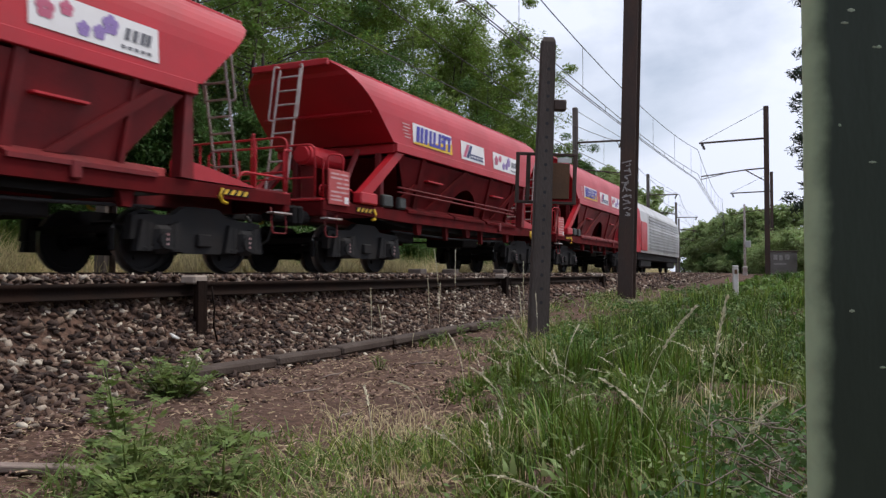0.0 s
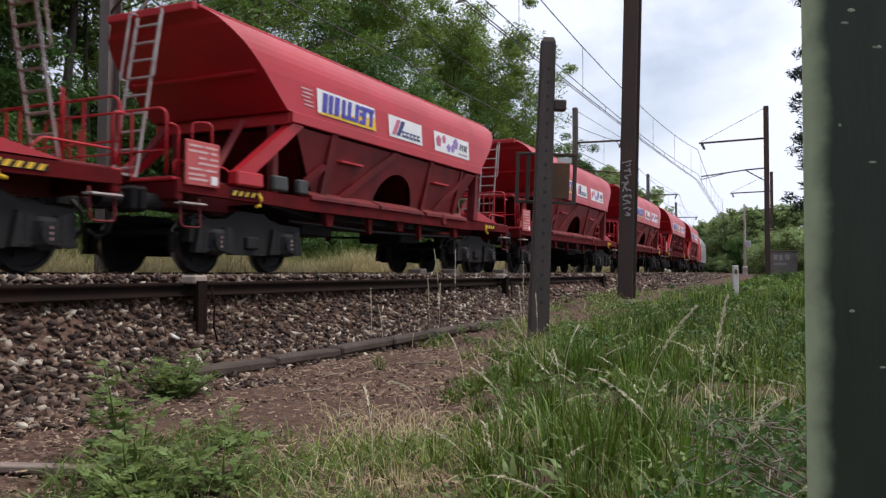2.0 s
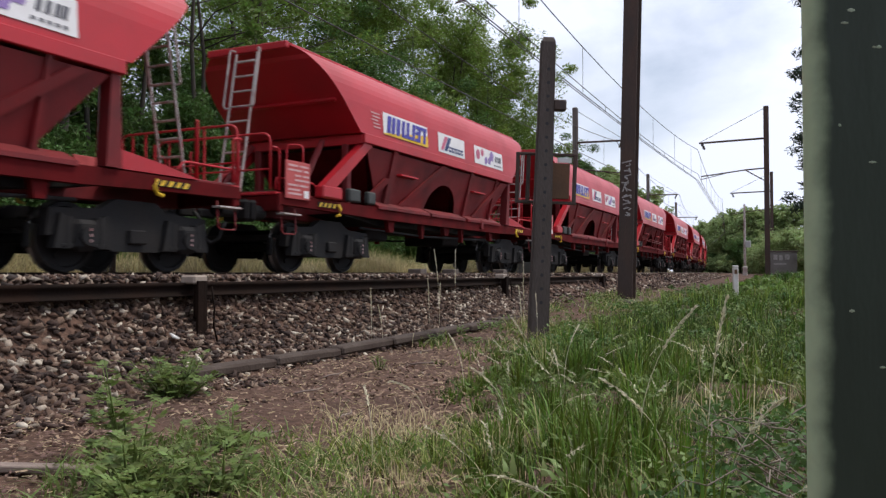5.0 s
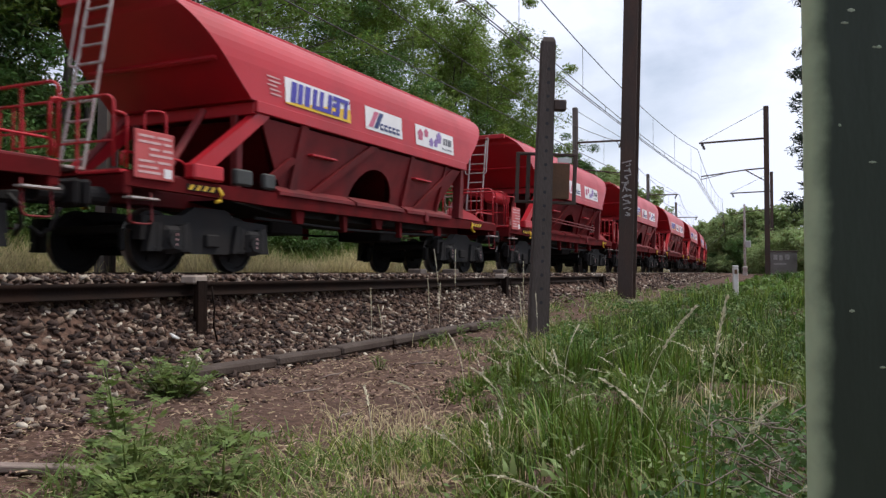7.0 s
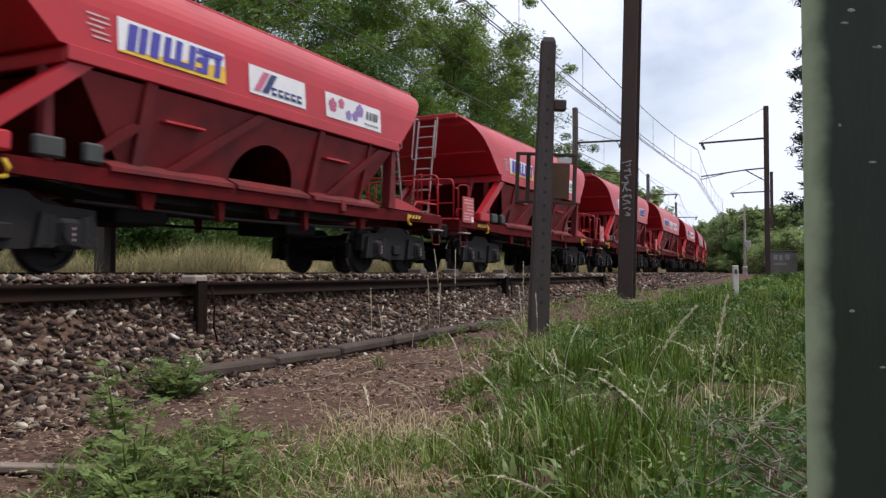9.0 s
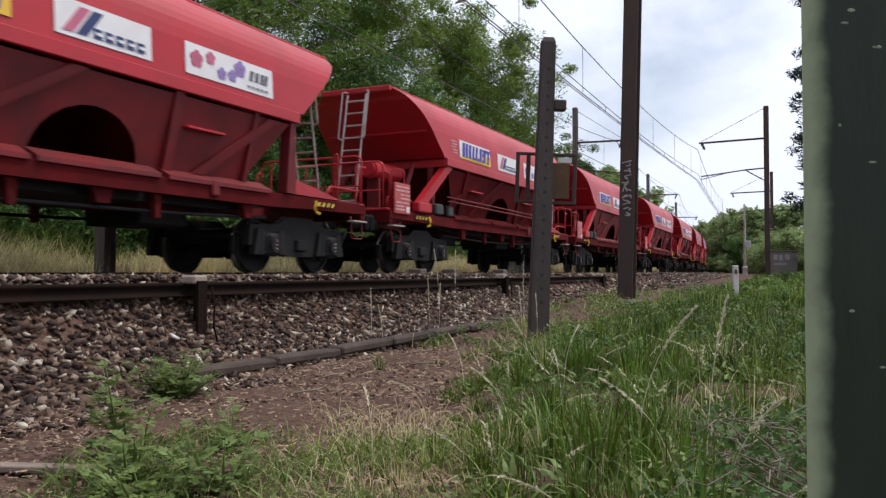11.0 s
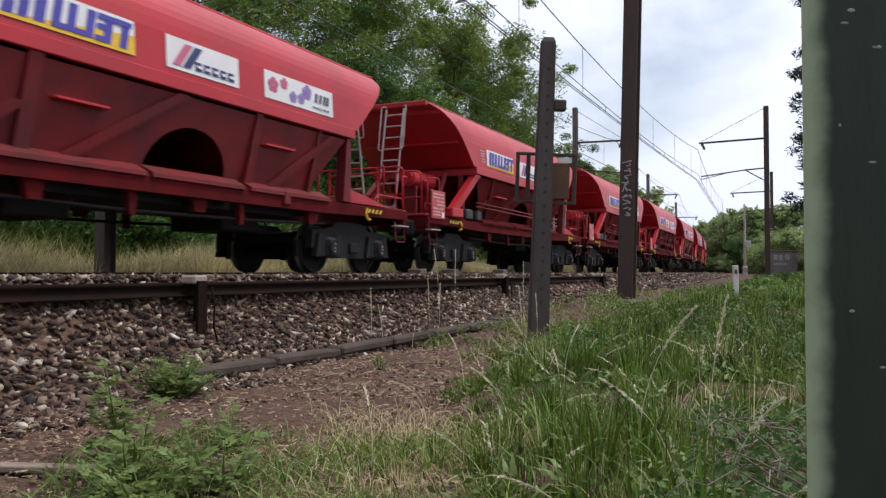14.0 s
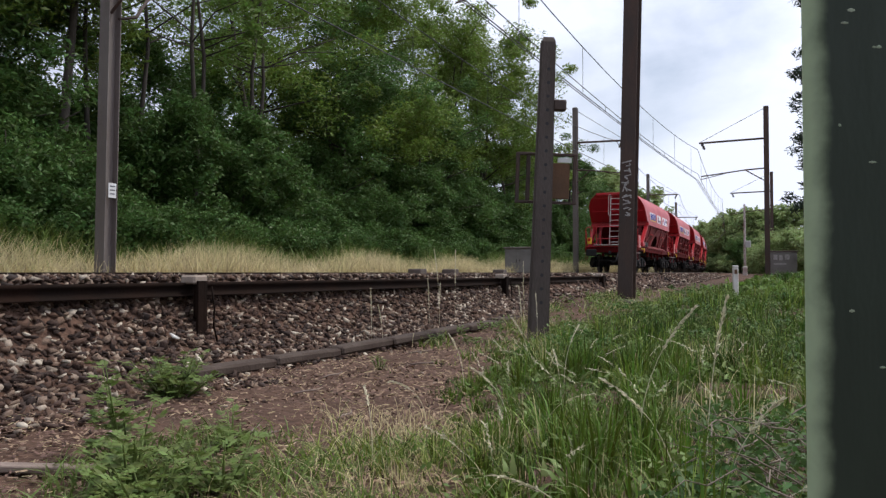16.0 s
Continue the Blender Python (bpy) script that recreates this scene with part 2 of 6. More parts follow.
def box(c, s, bevel=0.012, bm=None, turn=None):
    bm = bm or bmesh.new()
    m = Matrix.Translation(c) @ (turn or Matrix()) @ Matrix.Diagonal((*s, 1))
    g = bmesh.ops.create_cube(bm, size=1, matrix=m)
    if bevel:
        edges = list({e for v in g["verts"] for e in v.link_edges})
        bmesh.ops.bevel(bm, geom=edges, offset=bevel, segments=1, affect="EDGES", profile=0.5)
    return bm


def rod(a, b, r, r2=None, n=10, bm=None):
    bm = bm or bmesh.new()
    a, b = Vector(a), Vector(b)
    d = b - a
    m = Matrix.Translation((a + b) / 2) @ d.to_track_quat("Z", "Y").to_matrix().to_4x4()
    bmesh.ops.create_cone(bm, cap_ends=True, segments=n, radius1=r, radius2=r if r2 is None else r2, depth=d.length, matrix=m)
    return bm


def pipe(points, r, n=8, bm=None, taper=None):
    """One swept tube through the points."""
    bm = bm or bmesh.new()
    pts = [Vector(p) for p in points]
    rings = []
    for i, p in enumerate(pts):
        d = (pts[min(i + 1, len(pts) - 1)] - pts[max(i - 1, 0)]).normalized()
        u = d.cross(Vector((0.13, 0.31, 0.94)) if abs(d.z) < 0.9 else Vector((1, 0.1, 0))).normalized()
        w = d.cross(u)
        rad = float(taper[i]) if taper else r
        rings.append([bm.verts.new(p + rad * (math.cos(6.2832 * k / n) * u + math.sin(6.2832 * k / n) * w)) for k in range(n)])
    for a, b in zip(rings, rings[1:]):
        for k in range(n):
            f = bm.faces.new((a[k], a[(k + 1) % n], b[(k + 1) % n], b[k]))
            f.smooth = True
    bm.faces.new(rings[0][::-1])
    bm.faces.new(rings[-1])
    return bm


def rounded(points, r=0.08, n=4):
    """The polyline with its corners rounded."""
    pts = [Vector(p) for p in points]
    out = [pts[0]]
    for a, b, c in zip(pts, pts[1:], pts[2:]):
        p, q = b + (a - b).normalized() * r, b + (c - b).normalized() * r
        for i in range(n + 1):
            t = i / n
            out.append(p * (1 - t) ** 2 + b * 2 * t * (1 - t) + q * t * t)
    return out + [pts[-1]]


def prism(outline, axis, lo, hi, bm=None):
    """A plate: a 2D outline pushed along an axis ('x', 'y' or 'z') from lo to hi."""
    bm = bm or bmesh.new()
    put = {"x": lambda a, b, c: (c, a, b), "y": lambda a, b, c: (a, c, b), "z": lambda a, b, c: (a, b, c)}[axis]
    rings = [[bm.verts.new(put(a, b, c)) for a, b in outline] for c in (lo, hi)]
    bm.faces.new(rings[0])
    bm.faces.new(rings[1][::-1])
    n = len(outline)
    for k in range(n):
        bm.faces.new((rings[0][k], rings[0][(k + 1) % n], rings[1][(k + 1) % n], rings[1][k]))
    bmesh.ops.recalc_face_normals(bm, faces=bm.faces[:])
    return bm


def loft(sections, bm=None, cap=True, smooth=False):
    """A skin through rings of equal count."""
    bm = bm or bmesh.new()
    rings = [[bm.verts.new(p) for p in s] for s in sections]
    n = len(rings[0])
    for a, b in zip(rings, rings[1:]):
        for k in range(n):
            f = bm.faces.new((a[k], a[(k + 1) % n], b[(k + 1) % n], b[k]))
            f.smooth = smooth
    if cap:
        bm.faces.new(rings[0][::-1])
        bm.faces.new(rings[-1])
    bmesh.ops.recalc_face_normals(bm, faces=bm.faces[:])
    return bm


# ---- the line ----
D, BEND, RADIUS = 9.71, 17.6, 720.0       # train track's distance, start of the left-hand curve and its radius
NEAR = 6.3                                 # the other track


def along(s, w=D):
    """Place and heading s metres along the line, w metres to the side of the eye."""
    u = max(0.0, s - BEND) / RADIUS
    if s <= BEND:
        return Vector((s, w, 0)), 0.0
    r = RADIUS + D - w
    return Vector((BEND + r * math.sin(u), w + r * (1 - math.cos(u)), 0)), math.degrees(u)


def shift(x):
    return np.where(x > BEND, (np.minimum(x, 330.0) - BEND) ** 2 / (2 * RADIUS) + np.maximum(x - 330.0, 0) * 0.434, 0.0)


def smooth(a, b, x):
    t = np.clip((x - a) / (b - a), 0, 1)
    return t * t * (3 - 2 * t)


def ground_z(x, y):
    w = y - shift(x)
    base = -0.84 + 0.36 * smooth(8, 16, x) + 0.26 * smooth(18, 50, x)
    base = base + 0.05 * smooth(2.6, 0.5, w) + 0.5 * smooth(-3, -9, w)
    slope_top = -0.075
    z = base + (-0.25 - base) * smooth(4.2, 4.95, w) * 0.55
    z = z + (slope_top - z) * smooth(4.7, 5.22, w)
    z = z - 0.10 * smooth(11.2, 11.9, w)
    z = z + 0.42 * smooth(12.2, 15.5, w) + 1.5 * smooth(15.5, 30, w)
    return z


# ---- ground ----
def build_ground():
    xs = np.unique(np.concatenate([np.linspace(-160, -6, 30), np.arange(-6, 26, 0.16), np.linspace(26, 90, 90), np.linspace(90, 900, 60)]))
    ys = np.unique(np.concatenate([np.linspace(-400, -8, 24), np.arange(-8, 13, 0.12), np.linspace(13, 40, 50), np.linspace(40, 900, 40)]))
    X, Y = np.meshgrid(xs, ys, indexing="ij")
    Z = ground_z(X, Y)
    rough = 0.02 * np.sin(X * 2.3 + 1.7 * np.sin(Y * 1.9)) * np.sin(Y * 2.9 + 0.7 * np.sin(X * 1.3)) + 0.012 * np.sin(X * 7.1) * np.sin(Y * 6.3 + X)
    Z = Z + rough * (Y - shift(X) < 4.5)
    n, k = X.shape
    i = np.arange(n * k).reshape(n, k)
    faces = np.stack([i[:-1, :-1], i[1:, :-1], i[1:, 1:], i[:-1, 1:]], axis=-1).reshape(-1, 4)
    m = bpy.data.materials.new("soil")
    m.use_nodes = True
    nt = m.node_tree
    b = nt.nodes["Principled BSDF"]
    b.inputs["Roughness"].default_value = 0.95
    b.inputs["Specular IOR Level"].default_value = 0.2
    co = nt.nodes.new("ShaderNodeTexCoord")

    def nz(scale, detail):
        q = nt.nodes.new("ShaderNodeTexNoise")
        q.inputs["Scale"].default_value, q.inputs["Detail"].default_value = scale, detail
        nt.links.new(co.outputs["Object"], q.inputs["Vector"])
        return q
    a, c, d = nz(0.9, 6), nz(26, 6), nz(5, 5)
    r1 = nt.nodes.new("ShaderNodeValToRGB")
    e = r1.color_ramp.elements
    e[0].position, e[0].color = 0.34, (0.030, 0.016, 0.012, 1)
    e[1].position, e[1].color = 0.70, (0.175, 0.104, 0.074, 1)
    nt.links.new(c.outputs["Fac"], r1.inputs["Fac"])
    r2 = nt.nodes.new("ShaderNodeValToRGB")
    e = r2.color_ramp.elements
    e[0].position, e[0].color = 0.35, (0.070, 0.040, 0.030, 1)
    e[1].position, e[1].color = 0.68, (0.130, 0.078, 0.057, 1)
    nt.links.new(d.outputs["Fac"], r2.inputs["Fac"])
    mx = nt.nodes.new("ShaderNodeMix")
    mx.data_type = "RGBA"
    mx.inputs["Factor"].default_value = 0.5
    nt.links.new(r1.outputs["Color"], mx.inputs["A"])
    nt.links.new(r2.outputs["Color"], mx.inputs["B"])
    hs = nt.nodes.new("ShaderNodeHueSaturation")
    v = nt.nodes.new("ShaderNodeMapRange")
    v.inputs["To Min"].default_value, v.inputs["To Max"].default_value = 0.6, 1.35
    nt.links.new(a.outputs["Fac"], v.inputs["Value"])
    nt.links.new(v.outputs["Result"], hs.inputs["Value"])
    nt.links.new(mx.outputs["Result"], hs.inputs["Color"])
    nt.links.new(hs.outputs["Color"], b.inputs["Base Color"])
    bp = nt.nodes.new("ShaderNodeBump")
    bp.inputs["Strength"].default_value, bp.inputs["Distance"].default_value = 0.7, 0.03
    nt.links.new(c.outputs["Fac"], bp.inputs["Height"])
    nt.links.new(bp.outputs["Normal"], b.inputs["Normal"])
    g = faces_mesh("ground", np.stack([X, Y, Z], -1).reshape(-1, 3), faces, m, smooth=True)
    tagged(g, "reddish brown bare earth with litter beside the railway", "ground", kind="structure")


build_ground()


# ---- track ----
def sweep(name, profile, w, s0, s1, step, mat, parent=None, z=0.0):
    """A profile (side, height) drawn along the line."""
    n = max(2, int((s1 - s0) / step) + 1)
    verts, faces, k = [], [], len(profile)
    for i in range(n):
        p, h = along(s0 + (s1 - s0) * i / (n - 1), w)
        nx, ny = -math.sin(radians(h)), math.cos(radians(h))
        verts += [(p.x + a * nx, p.y + a * ny, z + b) for a, b in profile]
    for i in range(n - 1):
        faces += [(i * k + j, i * k + (j + 1) % k, (i + 1) * k + (j + 1) % k, (i + 1) * k + j) for j in range(k)]
    return faces_mesh(name, verts, faces, mat, parent)


RAIL_PROFILE = [(-0.036, 0), (0.036, 0), (0.036, -0.035), (0.009, -0.05), (0.009, -0.13), (0.07, -0.15), (0.07, -0.16),
                (-0.07, -0.16), (-0.07, -0.15), (-0.009, -0.13), (-0.009, -0.05), (-0.036, -0.035)]


def build_track(w, z, name):
    t = tagged(new(name), "railway track with steel rails on wooden sleepers in ballast", "railway track", kind="structure")
    for side in (-0.755, 0.755):
        sweep("rail", RAIL_PROFILE, w + side, -150, 330, 2.0, RAIL, t, z)
    bm = box((0, 0, 0), (0.24, 2.5 if w == D else 2.1, 0.13), 0.01)
    first = part("sleeper", bm, SLEEPER, t)
    for i in range(110):
        ob = first if i == 0 else new("sleeper", first.data)
        p, h = along(-6 + i * 0.6, w)
        ob.parent = t
        ob.matrix_basis = pose(p.x, p.y, z - 0.225, 0, 0, h)


build_track(D, 0.0, "railway_track")
build_track(NEAR, -0.055, "railway_track")


# ---- hopper wagons ----
TOP = [(1.45, 2.74), (1.43, 3.15), (1.40, 3.46), (1.33, 3.70), (1.19, 3.92), (1.01, 4.07), (0.84, 4.15)]


def end_x(z):
    return 4.06 + 1.105 * (z - 2.56)


def hopper_parts(wagon, tank):
    # upper body: a tub with sloping ends, open at the top
    rings = []
    fine = []
    for a, b in zip(TOP, TOP[1:]):
        fine += [a, ((a[0] + b[0]) / 2 + (0.008 if b[1] > 3.2 else 0), (a[1] + b[1]) / 2 + (0.006 if b[1] > 3.2 else 0))]
    for y, z in fine + [TOP[-1]]:
        x = end_x(z) - (0.05 if z > 4 else 0)
        rings.append([(-x, -y, z), (x, -y, z), (x, y, z), (-x, y, z)])
    x = end_x(4.1) - 0.12
    for y, z, dx in ((0.78, 4.15, 0), (0.75, 4.0, 0.1), (0.75, 3.2, 0.9)):
        rings.append([(-x + dx, -y, z), (x - dx, -y, z), (x - dx, y, z), (-x + dx, y, z)])
    bm = loft(rings, smooth=False)
    part("hopper_body", bm, RED, wagon)
    # long rim and belt
    for sy in (-1, 1):
        part("belt_strip", box((0, sy * 1.435, 2.65), (8.3, 0.075, 0.19), 0.012), RED, wagon)
        part("top_rim", box((0, sy * 0.84, 4.16), (11.5, 0.07, 0.06), 0.012), RED, wagon)
    for sx in (-1, 1):
        part("end_belt", box((sx * 4.10, 0, 2.63), (0.10, 2.8, 0.20), 0.012), RED, wagon)
        tilt = Matrix.Rotation(sx * math.atan(1.105), 4, "Y")
        part("end_rib", box((sx * (end_x(3.28) + 0.03), 0, 3.28), (0.07, 2.55, 0.07), 0.01, None, tilt), RED, wagon)
        part("end_rim", box((sx * 5.83, 0, 4.14), (0.1, 1.74, 0.13), 0.015), RED, wagon)
    # lower hopper: side sheets with an arched opening between the two funnels
    arch = [(0.85 * math.cos(a), 1.42 + 0.72 * math.sin(a)) for a in np.linspace(math.pi, 0, 13)]
    outline = [(-3.95, 2.56), (-3.0, 1.42)] + [(a, b) for a, b in arch] + [(3.0, 1.42), (3.95, 2.56)]
    for sy in (-1, 1):
        bm = prism(outline, "y", -0.012, 0.012)
        lean = Matrix.Translation((0, sy * 1.08, 0)) @ Matrix.Translation((0, 0, 1.42)) @ Matrix.Rotation(-sy * radians(15), 4, "X") @ Matrix.Translation((0, 0, -1.42))
        bmesh.ops.transform(bm, matrix=lean, verts=bm.verts[:])
        part("side_sheet", bm, RED_SOOT_SHADE if tank else RED_DIRTY_SHADE, wagon)
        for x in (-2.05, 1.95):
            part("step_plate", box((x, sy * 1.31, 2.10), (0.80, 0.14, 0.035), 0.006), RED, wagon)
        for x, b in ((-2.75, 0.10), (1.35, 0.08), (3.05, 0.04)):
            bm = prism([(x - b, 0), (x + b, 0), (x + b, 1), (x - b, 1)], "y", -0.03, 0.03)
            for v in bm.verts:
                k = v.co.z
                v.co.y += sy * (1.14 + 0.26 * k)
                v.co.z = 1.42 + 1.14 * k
            part("rib", bm, RED_SOOT_SHADE if tank else RED_DIRTY_SHADE, wagon)
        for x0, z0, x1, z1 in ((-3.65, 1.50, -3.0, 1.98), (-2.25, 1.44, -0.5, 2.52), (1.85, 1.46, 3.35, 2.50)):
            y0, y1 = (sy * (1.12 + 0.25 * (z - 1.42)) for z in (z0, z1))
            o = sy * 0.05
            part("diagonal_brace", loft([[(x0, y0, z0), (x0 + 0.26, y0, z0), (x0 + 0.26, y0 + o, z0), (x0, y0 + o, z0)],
                                         [(x1, y1, z1), (x1 + 0.26, y1, z1), (x1 + 0.26, y1 + o, z1), (x1, y1 + o, z1)]]), RED_SOOT_SHADE if tank else RED_DIRTY_SHADE, wagon)
    # funnels and middle
    for sx in (-1, 1):
        r = [[(sx * 0.25, -1.3, 2.5), (sx * 3.9, -1.3, 2.5), (sx * 3.9, 1.3, 2.5), (sx * 0.25, 1.3, 2.5)],
             [(sx * 1.3, -0.75, 1.35), (sx * 2.7, -0.75, 1.35), (sx * 2.7, 0.75, 1.35), (sx * 1.3, 0.75, 1.35)],
             [(sx * 1.5, -0.5, 0.92), (sx * 2.5, -0.5, 0.92), (sx * 2.5, 0.5, 0.92), (sx * 1.5, 0.5, 0.92)]]
        part("funnel", loft(r), RED_SOOT_SHADE, wagon)
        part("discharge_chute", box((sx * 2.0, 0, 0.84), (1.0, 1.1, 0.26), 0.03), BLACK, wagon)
    part("centre_sill", box((0, 0, 1.18), (12.9, 0.5, 0.32), 0.02), RED_DIRTY_SHADE, wagon)
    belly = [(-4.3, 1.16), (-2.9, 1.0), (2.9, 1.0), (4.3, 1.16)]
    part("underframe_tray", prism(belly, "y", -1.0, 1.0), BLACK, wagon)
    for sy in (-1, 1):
        part("sole_bar", prism([(-6.65, 1.16), (-4.7, 1.13), (-3.6, 1.10), (3.6, 1.10), (4.7, 1.13), (6.65, 1.16), (6.65, 1.34), (-6.65, 1.34)], "y", sy * 1.17, sy * 1.29), RED_SOOT_SHADE, wagon)
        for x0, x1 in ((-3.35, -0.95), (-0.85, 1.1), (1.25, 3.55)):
            part("sill_plate", prism([(sy * 1.08, 1.50), (sy * 1.33, 1.37), (sy * 1.33, 1.31), (sy * 1.08, 1.33)], "x", x0, x1), RED_SOOT_SHADE if tank else RED_DIRTY_SHADE, wagon)
        for x, wd in ((-4.25, 0.42), (-3.6, 0.30)):
            part("valve_box", box((x, sy * 1.27, 1.50), (wd, 0.12, 0.26), 0.03), BOX_GREY, wagon, "grey metal valve box")
        for x, wd, dp in ((-2.6, 0.30, 0.26), (-1.1, 0.16, 0.34), (0.2, 0.34, 0.22), (1.15, 0.14, 0.36), (3.1, 0.26, 0.24)):
            part("hanging_bracket", prism([(x - wd / 2, 1.12), (x + wd / 2, 1.12), (x + wd * 0.3, 1.12 - dp), (x - wd * 0.3, 1.12 - dp)], "y", sy * 1.12, sy * 1.22), RED_SOOT_SHADE, wagon)
        part("brake_rod", pipe([(-3.7, sy * 1.1, 0.90), (-1.0, sy * 1.12, 0.84), (1.6, sy * 1.12, 0.86), (3.7, sy * 1.1, 0.92)], 0.028, 8), BLACK, wagon)
        part("lever_box", box((2.2, sy * 1.3, 1.27), (0.16, 0.1, 0.24), 0.02), RED_DIRTY_SHADE, wagon)
        for sx in (-1, 1):
            if sx > 0:
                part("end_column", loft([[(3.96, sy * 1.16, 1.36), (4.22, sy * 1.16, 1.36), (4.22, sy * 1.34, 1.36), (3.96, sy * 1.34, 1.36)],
                                         [(3.98, sy * 1.20, 2.56), (4.12, sy * 1.20, 2.56), (4.12, sy * 1.40, 2.56), (3.98, sy * 1.40, 2.56)]]), RED_DIRTY_SHADE, wagon)
                part("gusset", prism([(4.2, 1.36), (5.75, 1.36), (4.9, 1.52), (4.2, 1.62)], "y", sy * 1.18, sy * 1.30), RED, wagon)
            else:
                bm = loft([[(-3.72, sy * 1.24, 2.56), (-4.05, sy * 1.24, 2.56), (-4.05, sy * 1.42, 2.56), (-3.72, sy * 1.42, 2.56)],
                           [(-5.0, sy * 1.22, 1.58), (-5.42, sy * 1.22, 1.58), (-5.42, sy * 1.36, 1.58), (-5.0, sy * 1.36, 1.58)]])
                part("corner_strut", bm, RED, wagon)
                part("strut_foot", box((-5.12, sy * 1.28, 1.48), (0.66, 0.2, 0.24), 0.03), RED, wagon)
                part("inner_post", box((-4.08, sy * 1.02, 1.96), (0.16, 0.14, 1.2), 0.02), RED_DIRTY_SHADE, wagon)
            part("hazard_plate", box((sx * 5.2, sy * 1.303, 1.24), (0.62, 0.012, 0.09), 0.0), BLACK, wagon, "black plate with slanting yellow stripes")
            bm = bmesh.new()
            for k in range(4):
                prism([(sx * 5.2 - 0.29 + 0.15 * k, 1.20), (sx * 5.2 - 0.22 + 0.15 * k, 1.20), (sx * 5.2 - 0.16 + 0.15 * k, 1.28), (sx * 5.2 - 0.23 + 0.15 * k, 1.28)], "y", sy * 1.31, sy * 1.315, bm)
            part("hazard_marking", bm, YELLOW, wagon)
            bm = pipe([(sx * 4.86, sy * 1.32, 1.28), (sx * 4.80, sy * 1.34, 1.18), (sx * 4.84, sy * 1.34, 1.08), (sx * 4.94, sy * 1.34, 1.06)], 0.028, 8)
            part("tow_hook", bm, YELLOW, wagon, "yellow painted tow hook")


